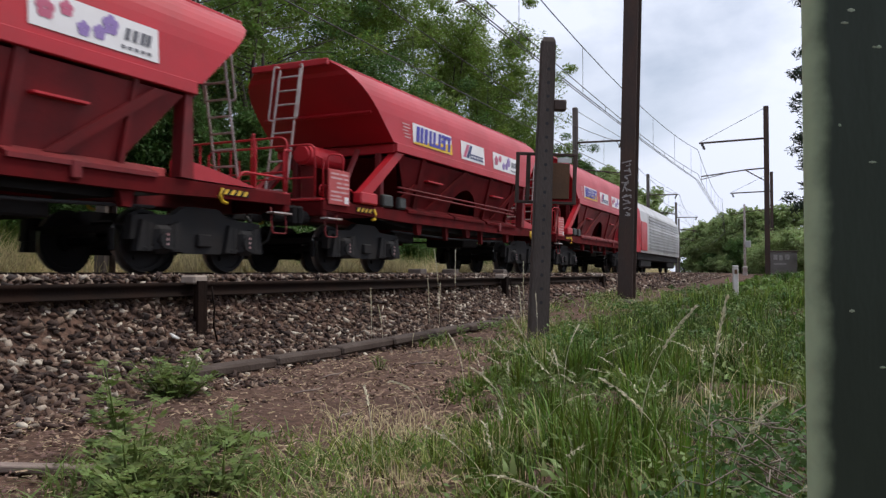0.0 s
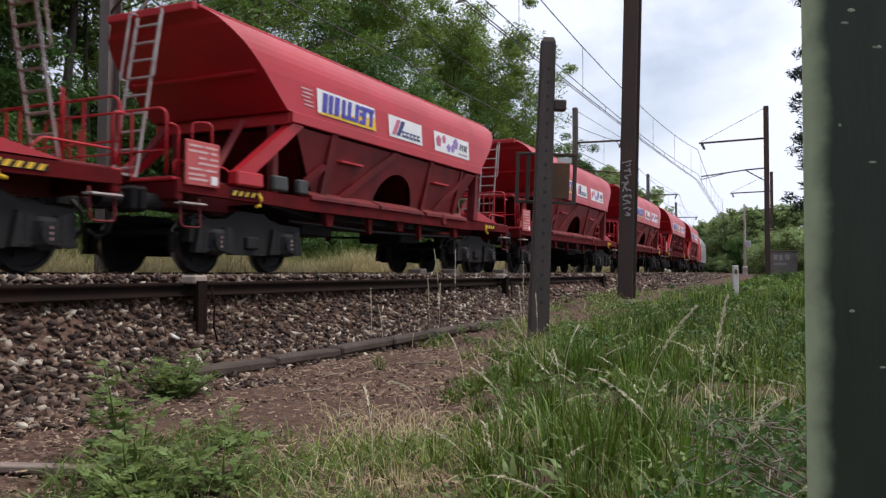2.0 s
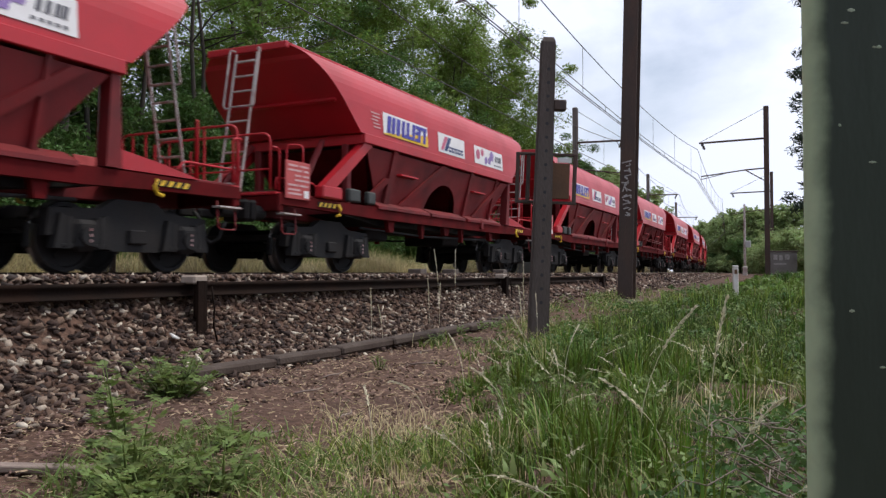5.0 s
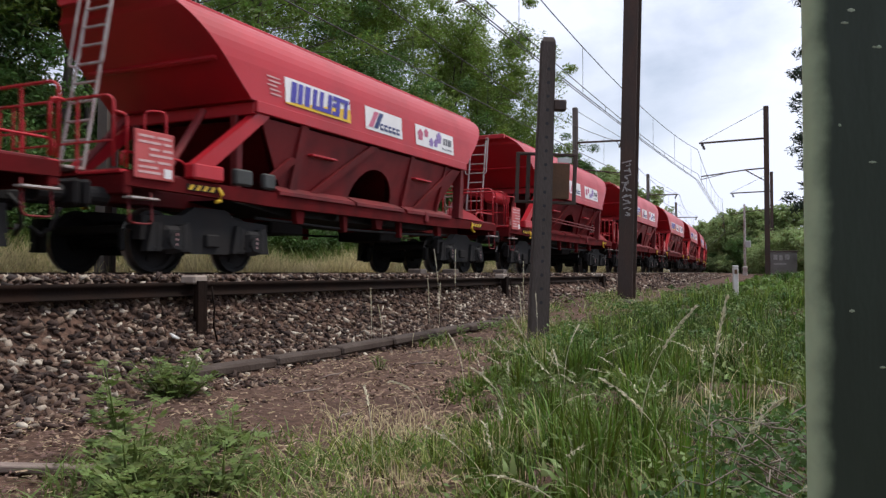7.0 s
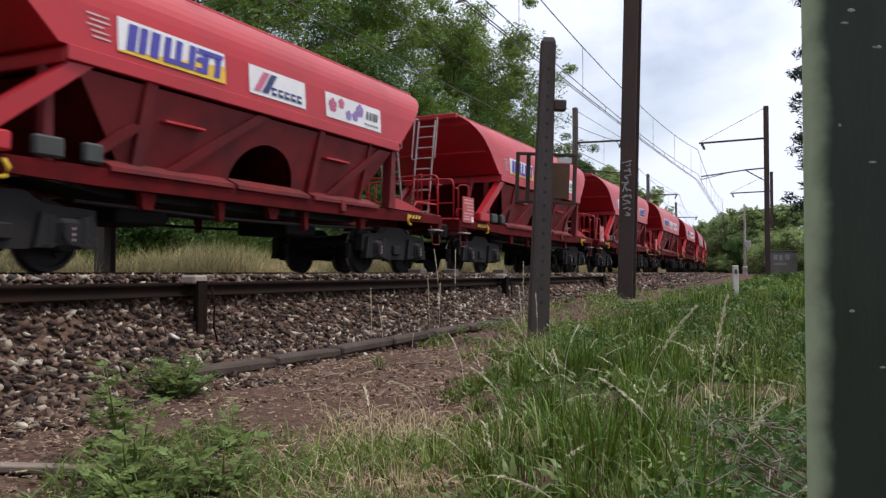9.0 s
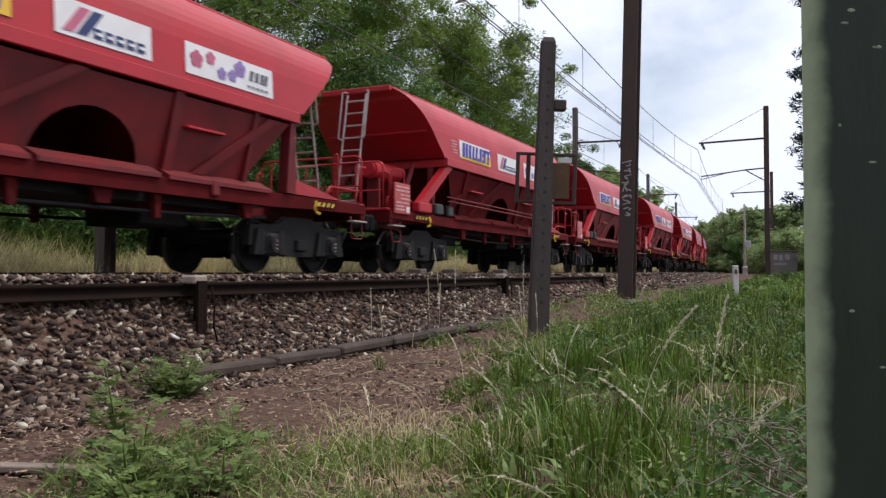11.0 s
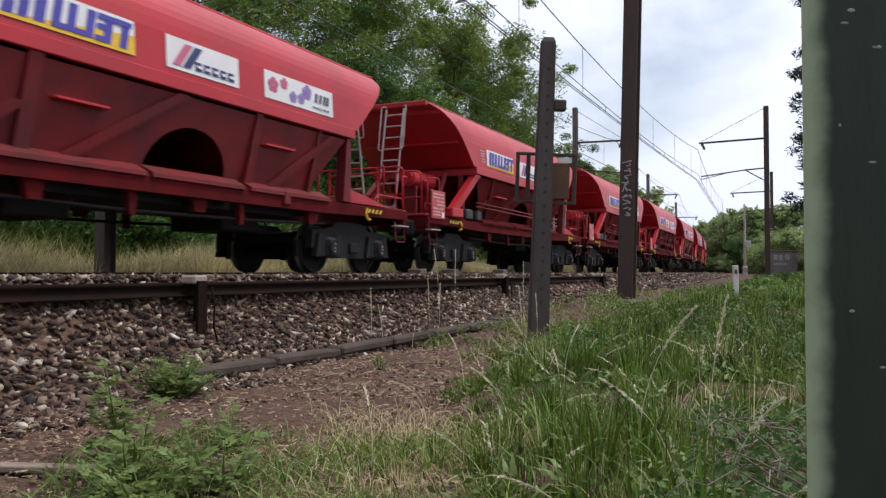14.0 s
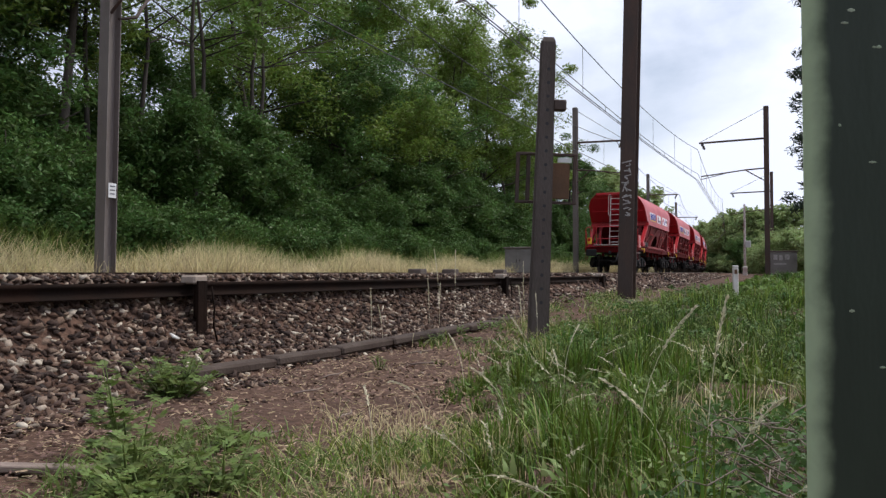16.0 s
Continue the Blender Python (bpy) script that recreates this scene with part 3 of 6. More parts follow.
def logo_parts(wagon, double=False):
    for sy in (-1, 1):
        f = -sy                      # reads from the rear on the near side, from the front on the other
        face = 1.462

        pots = {}

        def slab(name, u0, u1, z0, z1, mat, lift, lean=0.0, label=""):
            """One flat mark; marks of one name share a mesh."""
            out = [(f * u0, z0), (f * u1, z0), (f * (u1 + lean), z1), (f * (u0 + lean), z1)]
            bm = prism(out, "y", 0, 0.004)
            tilt = Matrix.Translation((0, sy * (face + lift), 2.74)) @ Matrix.Rotation(sy * radians(3.2), 4, "X") @ Matrix.Translation((0, -0.002, -2.74))
            bmesh.ops.transform(bm, matrix=tilt, verts=bm.verts[:])
            if label:
                return part(name, bm, mat, wagon, label)
            if name not in pots:
                pots[name] = (bmesh.new(), mat)
            tmp = bpy.data.meshes.new("tmp")
            bm.to_mesh(tmp)
            bm.free()
            pots[name][0].from_mesh(tmp)
            bpy.data.meshes.remove(tmp)
        def word_panel(c, k):
            """White panel round u = c, k times its full length, with slanting blue bars over a yellow wedge."""
            slab("sign_panel", c - 1.025 * k, c + 1.025 * k, 2.84, 3.30, WHITE, 0.0, 0, "white sign panel with blue bars over a yellow wedge")
            out = [(f * (c - 1.025 * k), 2.84), (f * (c + 1.025 * k), 2.84), (f * (c + 1.025 * k), 3.10), (f * (c - 1.025 * k), 2.86)]
            bm = prism(out, "y", 0, 0.004)
            bmesh.ops.transform(bm, matrix=Matrix.Translation((0, sy * (face + 0.006), 2.74)) @ Matrix.Rotation(sy * radians(3.2), 4, "X") @ Matrix.Translation((0, -0.002, -2.74)), verts=bm.verts[:])
            part("yellow_wedge", bm, YELLOW, wagon)
            u = -0.90
            for i, wd in enumerate((0.15, 0.13, 0.15, 0.12, 0.12, 0.12, 0.13, 0.12)):
                slab("blue_bar", c + u * k, c + (u + wd) * k, 2.89, 3.25, BLUE, 0.012, 0.07)
                u += (0.20, 0.20, 0.24, 0.21, 0.27, 0.27, 0.27, 0.2)[i]
            for u0, u1, z0 in ((-0.24, -0.04, 2.89), (0.04, 0.24, 2.89), (0.36, 0.55, 2.89), (0.40, 0.55, 3.05), (0.42, 0.58, 3.18), (0.64, 0.96, 3.18)):
                slab("blue_bar", c + u0 * k, c + u1 * k, z0, z0 + 0.07, BLUE, 0.018, 0.02)
        word_panel(-2.355, 1.0)
        if double:
            word_panel(2.72, 0.68)
            for k in range(5):
                slab("data_line", 0.42, 0.74 - 0.04 * (k % 3), 3.20 - 0.07 * k, 3.225 - 0.07 * k, FADED, 0.0, 0.0)
        else:
            slab("sign_panel", -0.76, 0.76, 2.84, 3.30, WHITE, 0.0, 0, "white sign panel with red and navy slashes")
            slab("red_slash", -0.66, -0.50, 2.90, 3.24, PINKISH, 0.01, 0.26)
            slab("navy_slash", -0.46, -0.30, 2.90, 3.24, NAVY, 0.01, 0.26)
            for k in range(5):
                slab("navy_bar", -0.20 + 0.175 * k, -0.20 + 0.175 * k + 0.13, 2.90, 3.03, NAVY, 0.01, 0.0)
                slab("white_slot", -0.17 + 0.175 * k, -0.20 + 0.175 * k + 0.13, 2.945, 2.985, WHITE, 0.016, 0.0)
            slab("sign_panel", 1.40, 3.40, 2.84, 3.30, WHITE, 0.0, 0, "white sign panel with violet and crimson flowers")
            for i, (u, z, mat) in enumerate(((1.62, 3.08, PINKISH), (1.92, 3.16, PINKISH), (2.16, 2.98, VIOLET), (2.40, 3.0, VIOLET), (2.58, 3.14, VIOLET))):
                r = 0.10 if i in (0, 4) else 0.075
                bm = bmesh.new()
                for k in range(5):
                    a = 6.2832 * k / 5 + 0.3
                    bmesh.ops.create_cone(bm, cap_ends=True, segments=10, radius1=r * 0.62, radius2=r * 0.62, depth=0.006,
                                          matrix=Matrix.Translation((f * (u + r * 0.75 * math.cos(a)), sy * (face + 0.008 + 0.0006 * k - 0.026 * (z - 2.74) / 0.46 * 0.9), z + r * 0.75 * math.sin(a))) @ Matrix.Rotation(radians(90), 4, "X"))
                part("flower", bm, mat, wagon)
            for u in (2.80, 2.93, 3.06, 3.16):
                slab("grey_bar", u, u + 0.08, 3.02, 3.18, GREYINK, 0.01, 0.04)
            for k in range(5):
                slab("grey_dash", 2.75 + 0.11 * k, 2.81 + 0.11 * k, 2.90, 2.94, GREYINK, 0.01, 0.0)
        # faded data lines by the first panel
        for k, (a, b) in enumerate(((-3.86, -3.52), (-3.82, -3.5), (-3.86, -3.6), (-3.8, -3.52), (-3.78, -3.5))):
            slab("data_line", a, b, 3.20 - 0.07 * k, 3.225 - 0.07 * k, FADED, 0.0, 0.0)
        for name, (bm, mat) in pots.items():
            part(name, bm, mat, wagon)


def end_parts(wagon, tank):
    for sx in (-1, 1):
        part("end_platform", box((sx * 5.75, 0, 1.37), (1.75, 2.35, 0.05), 0.01), RED_DIRTY_SHADE, wagon)
        part("headstock", box((sx * 6.58, 0, 1.18), (0.16, 2.55, 0.28), 0.02), RED_SOOT_SHADE, wagon)
        part("headstock_edge", box((sx * 6.60, 0, 1.345), (0.16, 2.5, 0.05), 0.01), RED, wagon)
        part("foot_plank", box((sx * 6.75, 0.15, 1.42), (0.30, 1.3, 0.045), 0.008), GALV, wagon, "worn grey foot plank")
        # ladder with its two hand loops
        top, bot = Vector((sx * 6.0, 0, 4.02)), Vector((sx * 6.48, 0, 1.42))
        for y in (-0.36, 0.10):
            part("ladder_stile", rod(bot + Vector((0, y, 0)), top + Vector((0, y, 0)), 0.023), GALV, wagon)
            o = -0.09 if y < -0.1 else 0.09
            p = top + Vector((sx * 0.02, y, 0.05))
            q = top.lerp(bot, 0.40) + Vector((sx * 0.02, y, 0))
            loop = rounded([p, p + Vector((sx * 0.04, o, 0.03)), q + Vector((sx * 0.04, o, 0)), q], 0.06)
            part("hand_loop", pipe(loop, 0.018), GALV, wagon)
        for k in range(9):
            p = bot.lerp(top, 0.06 + 0.11 * k)
            part("rung", rod(p + Vector((0, -0.36, 0)), p + Vector((0, 0.10, 0)), 0.020, n=8), GALV, wagon)
        # end railing
        x = sx * 6.72
        rail = rounded([(x, 1.22, 1.2), (x, 1.22, 2.36), (x, -1.16, 2.36), (x, -1.16, 1.4)], 0.16)
        part("railing", pipe(rail, 0.022), RED, wagon)
        for y in (0.98, 0.70, 0.50, -0.52):
            part("railing_post", rod((x, y, 1.34), (x, y, 2.36 if y != 0.5 else 2.15), 0.020, n=8), RED, wagon)
        part("middle_rail", rod((x, 0.7, 1.75), (x, -1.16, 1.75), 0.016, n=8), RED, wagon)
        part("grab_bar", pipe(rounded([(sx * 6.0, -0.98, 1.4), (sx * 6.0, -0.98, 2.28), (sx * 5.8, -1.18, 2.28), (sx * 5.8, -1.18, 1.4)], 0.09), 0.018), RED, wagon)
        for sy in (-1, 1):
            part("corner_bar", pipe(rounded([(sx * 6.55, sy * 1.22, 1.4), (sx * 6.55, sy * 1.22, 2.12), (sx * 6.75, sy * 1.22, 2.12)], 0.1), 0.020), RED, wagon)
            if sx < 0:
                part("a_frame_leg", rod((sx * 5.6, sy * 0.95, 1.4), (sx * 4.6, sy * 0.8, 2.55), 0.06, n=8), RED_DIRTY_SHADE, wagon)
            part("step_iron", pipe(rounded([(sx * 6.55, sy * 1.25, 1.1), (sx * 6.55, sy * 1.28, 0.66), (sx * 6.15, sy * 1.28, 0.66), (sx * 6.15, sy * 1.25, 1.1)], 0.08), 0.014), RED_DIRTY_SHADE, wagon)
            part("side_step", box((sx * 6.35, sy * 1.28, 1.0), (0.5, 0.16, 0.03), 0.005), GALV, wagon)
            # buffer
            b = part("buffer", rod((sx * 6.6, sy * 0.875, 1.02), (sx * 6.98, sy * 0.875, 1.02), 0.13, 0.115, 14), BLACK, wagon)
            part("buffer_head", box((sx * 7.06, sy * 0.875, 1.02), (0.1, 0.52, 0.36), 0.045), BLACK, b)
        part("coupling_hook", box((sx * 6.9, 0, 1.02), (0.42, 0.09, 0.16), 0.03), BLACK, wagon)
        part("brake_hose", pipe([(sx * 6.68, -0.35, 1.0), (sx * 6.85, -0.36, 0.85), (sx * 6.92, -0.3, 0.6), (sx * 6.95, -0.15, 0.5), (sx * 7.05, -0.05, 0.62)], 0.03), RUBBER, wagon)
        part("lower_rail", pipe(rounded([(sx * 6.62, -1.2, 1.42), (sx * 6.62, -1.2, 1.62), (sx * 5.5, -1.2, 1.62), (sx * 5.3, -1.2, 1.42)], 0.08), 0.018), RED, wagon)
    for sy, sx in ((-1, -1), (1, 1)):
        board = part("data_board", box((sx * 6.16, sy * 1.315, 1.60), (0.72, 0.03, 0.66), 0.008), BOARD_RED, wagon, "red data board with faded pale writing")
        bm = bmesh.new()
        for k, (a, b, z) in enumerate(((-0.30, -0.02, 1.85), (0.02, 0.30, 1.85), (-0.30, 0.1, 1.77), (0.16, 0.3, 1.77), (-0.1, 0.08, 1.68), (0.14, 0.32, 1.68), (-0.1, 0.32, 1.60),
                                       (-0.30, 0.0, 1.51), (0.04, 0.3, 1.51), (-0.30, 0.05, 1.43), (-0.3, 0.1, 1.36))):
            box((sx * 6.16 + (a + b) / 2, sy * 1.333, z), (b - a, 0.004, 0.034), 0, bm)
        part("writing", bm, FADED, board)
        part("paper_label", box((sx * 5.92, sy * 1.333, 1.37), (0.14, 0.004, 0.13), 0), WHITE, board, "small white paper label")
    if tank:
        for i, (y, z) in enumerate(((-0.55, 2.28),)):
            bm = rod((-6.25, y, z), (-4.95, y, z), 0.20, n=20)
            bmesh.ops.bevel(bm, geom=[e for e in bm.edges if len(e.link_faces) == 2 and max(len(f.verts) for f in e.link_faces) > 4], offset=0.05, segments=3, affect="EDGES")
            part("air_reservoir", bm, RED, wagon)
            for x in (-6.0, -5.2):
                part("reservoir_bracket", box((x, y, 1.74), (0.08, 0.3, 0.70), 0.01), RED_DIRTY_SHADE, wagon)
        for z in (1.80, 1.70):
            for sy in (-1, 1):
                part("side_pipe", pipe([(-3.9, sy * 1.36, z + 0.02), (0, sy * 1.37, z), (3.2, sy * 1.36, z - 0.02)], 0.022), RED_DIRTY_SHADE, wagon)


def wheelset_mesh():
    bm = rod((0, -1.05, 0), (0, 1.05, 0), 0.075, n=12)
    for sy in (-1, 1):
        prof = [(0.68, 0.49), (0.70, 0.47), (0.71, 0.46), (0.81, 0.455), (0.815, 0.40), (0.78, 0.38), (0.765, 0.15), (0.82, 0.13), (0.82, 0.08), (0.66, 0.08), (0.66, 0.13), (0.72, 0.15), (0.70, 0.38), (0.68, 0.40)]
        n = 28
        rings = [[bm.verts.new((r * math.cos(6.2832 * k / n), sy * y, r * math.sin(6.2832 * k / n))) for y, r in prof] for k in range(n)]
        for k in range(n):
            a, b = rings[k], rings[(k + 1) % n]
            for j in range(len(prof)):
                bm.faces.new((a[j], a[(j + 1) % len(prof)], b[(j + 1) % len(prof)], b[j]))
        # balance holes as raised bosses on the disc, so the turning shows
        for k in range(3):
            a = 2.0944 * k
            bmesh.ops.create_cube(bm, size=0.07, matrix=Matrix.Translation((0.27 * math.cos(a), sy * 0.77, 0.27 * math.sin(a))))
    bmesh.ops.recalc_face_normals(bm, faces=bm.faces[:])
    return bm


def bogie_parts(wagon, axles):
    for sx in (-1, 1):
        bm = bmesh.new()
        for sy in (-1, 1):
            y = sy * 1.0
            out = [(-1.42, 0.46), (-1.38, 0.80), (-0.6, 0.84), (-0.35, 0.98), (0.35, 0.98), (0.6, 0.84), (1.38, 0.80), (1.42, 0.46), (0.58, 0.48), (0.42, 0.28), (-0.42, 0.28), (-0.58, 0.48)]
            prism(out, "y", y - 0.07, y + 0.07, bm)
            for ax in (-0.9, 0.9):
                box((ax, sy * 1.06, 0.47), (0.34, 0.30, 0.40), 0.06, bm)
                prism([(ax - 0.46, 0.30), (ax - 0.20, 0.30), (ax - 0.14, 0.66), (ax - 0.36, 0.74)], "y", sy * 1.02, sy * 1.14, bm)
                prism([(ax + 0.46, 0.30), (ax + 0.20, 0.30), (ax + 0.14, 0.66), (ax + 0.36, 0.74)], "y", sy * 1.02, sy * 1.14, bm)
                rod((ax, sy * 1.12, 0.46), (ax, sy * 1.24, 0.46), 0.15, 0.13, 14, bm)
                for o in (-0.25, 0.25):
                    rod((ax + o, sy * 1.07, 0.30), (ax + o, sy * 1.07, 0.70), 0.09, n=10, bm=bm)
                    box((ax + o, sy * 1.05, 0.34), (0.18, 0.2, 0.05), 0.01, bm)
            box((0, sy * 1.07, 0.48), (0.3, 0.12, 0.2), 0.02, bm)
        box((0, 0, 0.72), (0.5, 2.0, 0.22), 0.03, bm)
        for ax in (-1.28, 1.28):
            box((ax, 0, 0.62), (0.1, 2.0, 0.12), 0.02, bm)
        for ax in (-0.9, 0.9):
            for o in (-0.53, 0.53):
                for sy in (-1, 1):
                    box((ax + o, sy * 0.75, 0.46), (0.07, 0.1, 0.32), 0.02, bm)
        bogie = part("bogie", bm, BLACK, wagon, "grimy black two-axle bogie")
        bogie.location = (sx * 4.73, 0, 0)
        for sy in (-1, 1):
            for ax in (-0.9, 0.9):
                bm = bmesh.new()
                for z in (0.40, 0.47, 0.54):
                    box((ax, sy * 1.245, z), (0.016, 0.012, 0.036), 0, bm)
                part("axlebox_mark", bm, FADED, bogie, "white painted dashes on the axlebox")
        for ax in (-0.9, 0.9):
            if axles[0] is None:
                w = part("wheelset", wheelset_mesh(), BLACK, bogie)
                w.data.materials.append(STEEL)
                for p in w.data.polygons:
                    c = p.center
                    r = math.hypot(c.x, c.z)
                    if r > 0.446:
                        p.material_index = 1
                axles[0] = w.data
            else:
                w = new("wheelset", axles[0])
                w.parent = bogie
            w.location = (ax, 0, 0.46)


AXLES = [None]


def hopper_wagon(tank, label, double=False):
    w = tagged(new("hopper_wagon"), label, "freight wagon", "hopper wagons of the train")
    w.scale = (1.0, 1.05, 1.0)
    hopper_parts(w, tank)
    logo_parts(w, double)
    end_parts(w, tank)
    bogie_parts(w, AXLES)
    return w


PITCH, SPEED = 14.29, 19.66
LAST = 19.26 - 14.5 * SPEED              # centre of the last wagon at the start
plain = hopper_wagon(False, "red bogie hopper wagon with white sign panels on the rails")
piped = hopper_wagon(True, "red bogie hopper wagon with side pipes and air reservoir")
double = hopper_wagon(False, "red bogie hopper wagon with two yellow and blue panels", True)
WAGONS = []
# the train's make-up, from its tail: with or without the piped sides
MAKE_UP = "ptttptpppdptpppttppptp"
used = {"p": False, "t": False, "d": False}
for kind in MAKE_UP:
    src = {"p": plain, "t": piped, "d": double}[kind]
    WAGONS.append(copy_thing(src, Matrix()) if used[kind] else src)
    used[kind] = True


def locomotive():
    l = tagged(new("locomotive"), "silver grey electric locomotive with a red end at the train's head", "locomotive")
    sec = [(-1.45, 1.05), (-1.48, 2.4), (-1.40, 3.2), (-1.0, 3.75), (1.0, 3.75), (1.40, 3.2), (1.48, 2.4), (1.45, 1.05)]
    part("body", loft([[(x, y * k, z) for y, z in sec] for x, k in ((-8.3, 1), (8.3, 1))]), LOCO_GREY, l)
    for sx in (-1, 1):
        nose = [(sx * 8.3, y, z) for y, z in sec]
        tip = [(sx * (9.5 if z < 2.4 else 8.9), y * 0.9, z if z < 3 else z - 0.15) for y, z in sec]
        part("cab", loft([nose, tip]), RED, l, "red painted cab end")
        part("windscreen", box((sx * 9.22, 0, 2.85), (0.3, 2.2, 0.75), 0.04, None, Matrix.Rotation(sx * radians(-25), 4, "Y")), GLASS_DARK, l)
        part("bogie", box((sx * 5.3, 0, 0.62), (3.6, 2.5, 0.7), 0.08), BLACK, l)
        for x in (-1.4, 1.4):
            for sy in (-1, 1):
                part("wheel", rod((sx * 5.3 + x, sy * 0.68, 0.58), (sx * 5.3 + x, sy * 0.82, 0.58), 0.58, n=24), BLACK, l)
        for sy in (-1, 1):
            part("buffer", rod((sx * 9.45, sy * 0.875, 1.02), (sx * 9.85, sy * 0.875, 1.02), 0.16, 0.2, 14), BLACK, l)
    part("underframe", box((0, 0, 0.85), (17, 2.6, 0.4), 0.04), BLACK, l)
    for sy in (-1, 1):
        part("red_side_panel", box((-7.3, sy * 1.475, 1.9), (1.9, 0.03, 1.5), 0.005, None), RED, l)
        for k in range(11):
            part("louvre", box((1.0, sy * (1.50 if z < 2.4 else 1.47), z) if (z := 1.35 + 0.17 * k) < 9 else (0, 0, 0), (13.0, 0.05, 0.045), 0.006), LOCO_GREY, l)
    part("roof_equipment", box((-1, 0, 3.85), (12, 1.3, 0.22), 0.05), BLACK, l)
    for x in (-6.5, -3, 0.5, 4):
        part("roof_insulator", rod((x, -0.3, 3.75), (x, -0.3, 4.15), 0.07, 0.05, 8), INSUL, l)
    for x in (-6.4, 6.4):
        part("pantograph", pipe([(x, -0.4, 3.85), (x + 0.9, -0.5, 4.12), (x + 0.9, 0.5, 4.12), (x, 0.4, 3.85)], 0.03), BLACK, l)
    return l


LOCO = locomotive()


def tail_lamp(y):
    b = part("tail_lamp", box((-6.80, y, 1.64), (0.14, 0.20, 0.34), 0.02), YELLOW, WAGONS[0], "yellow tail lamp with a red lens")
    part("lens", rod((-6.87, y, 1.70), (-6.90, y, 1.70), 0.075, n=16), LAMP_RED, b)


for y in (1.02, -0.66):
    tail_lamp(y)


# ---- masts and wires ----
def mast(x, y, z0, top, width, label, lean=(0.0, 0.0)):
    m = tagged(new("catenary_mast"), label, "catenary mast", "masts along the line")
    m.matrix_basis = pose(x, y, z0, lean[0], lean[1], 0)
    h = top - z0
    a, c, t, v = width * 0.47, width * 0.40, 0.018, 0.008
    out = [(-a, -c), (-a, c), (-a + t, c), (-a + t, v), (a - t, v), (a - t, c), (a, c), (a, -c), (a - t, -c), (a - t, -v), (-a + t, -v), (-a + t, -c)]
    bm = prism(out, "z", 0, h)
    part("column", bm, RUST if y < 6 else POLE_GREY, m)
    part("footing", box((0, 0, -0.10), (0.50, 0.50, 0.16), 0.03), CONCRETE, m)
    return m


def cantilever(m, z_up, z_low, reach, side, top):
    """The arm, its stay and the registration arm; side is +1 to the left of the line."""
    part("arm", rod((0, 0, z_up), (0, side * reach, z_up - 0.05), 0.055), RUST, m)
    part("stay", rod((0, 0, top), (0, side * reach * 0.97, z_up + 0.02), 0.012, n=6), WIRE, m)
    bm = rod((0, side * (reach - 0.15), z_up - 0.08), (0, side * (reach - 0.3), z_up - 0.42), 0.05, n=8)
    for k in range(3):
        rod((0, side * (reach - 0.17 - 0.04 * k), z_up - 0.13 - 0.1 * k), (0, side * (reach - 0.18 - 0.04 * k), z_up - 0.16 - 0.1 * k), 0.09, n=10, bm=bm)
    part("insulator", bm, INSUL, m)
    part("lower_strut", rod((0, 0, z_low), (0, side * reach * 0.3, z_low - 0.05), 0.04), RUST, m)
    part("lower_arm", rod((0, side * reach * 0.3, z_low - 0.05), (0, side * (reach - 0.1), z_low - 0.3), 0.035), RUST, m)
    part("steady_arm", rod((0, side * reach * 0.62, z_low - 0.2), (0, side * (reach - 0.05), z_low - 0.48), 0.02), RUST, m)
    part("brace", rod((0, side * reach * 0.3, z_low - 0.08), (0, 0, z_low - 0.75), 0.03), RUST, m)


near_masts = [(-20.0, 3.2, -0.5), (14.3, 3.20, -0.46), (47.0, 2.90, -0.24), (78.0, 4.42, -0.25)]
far_masts = [(-20.5, 12.0), (10.82, 12.0), (43.0, 12.36), (75.0, 14.75), (107, 17.5), (139, 22.3)]
for i, (x, y, z) in enumerate(near_masts):
    m = mast(x, y, z, 9.0, 0.32, "rusty dark steel catenary mast in grass beside the track", (0, 0) if i > 1 else (1.6, 0.0))
    cantilever(m, 7.27 - z, 5.65 - z, 3.5, 1, 8.95 - z)
for i, (x, y) in enumerate(far_masts):
    m = mast(x, y, -0.12, 9.0, 0.30, "grey brown steel catenary mast beyond the tracks", (0, 0.8 if i == 1 else 0))
    cantilever(m, 7.2, 5.7, 2.7, -1, 9.0)
    if i == 1:
        part("number_plate", box((-0.02, -0.16, 1.62), (0.18, 0.012, 0.27), 0.004), SIGN_WHITE, m, "small white plate with grey bars")
        for k in range(3):
            part("plate_bar", box((-0.02, -0.168, 1.70 - 0.07 * k), (0.11, 0.004, 0.02), 0), GREYINK, m)
        part("bracket", pipe([(0.1, -0.1, 4.85), (0.5, -0.12, 5.0), (0.9, -0.1, 5.6)], 0.03), RUST, m)


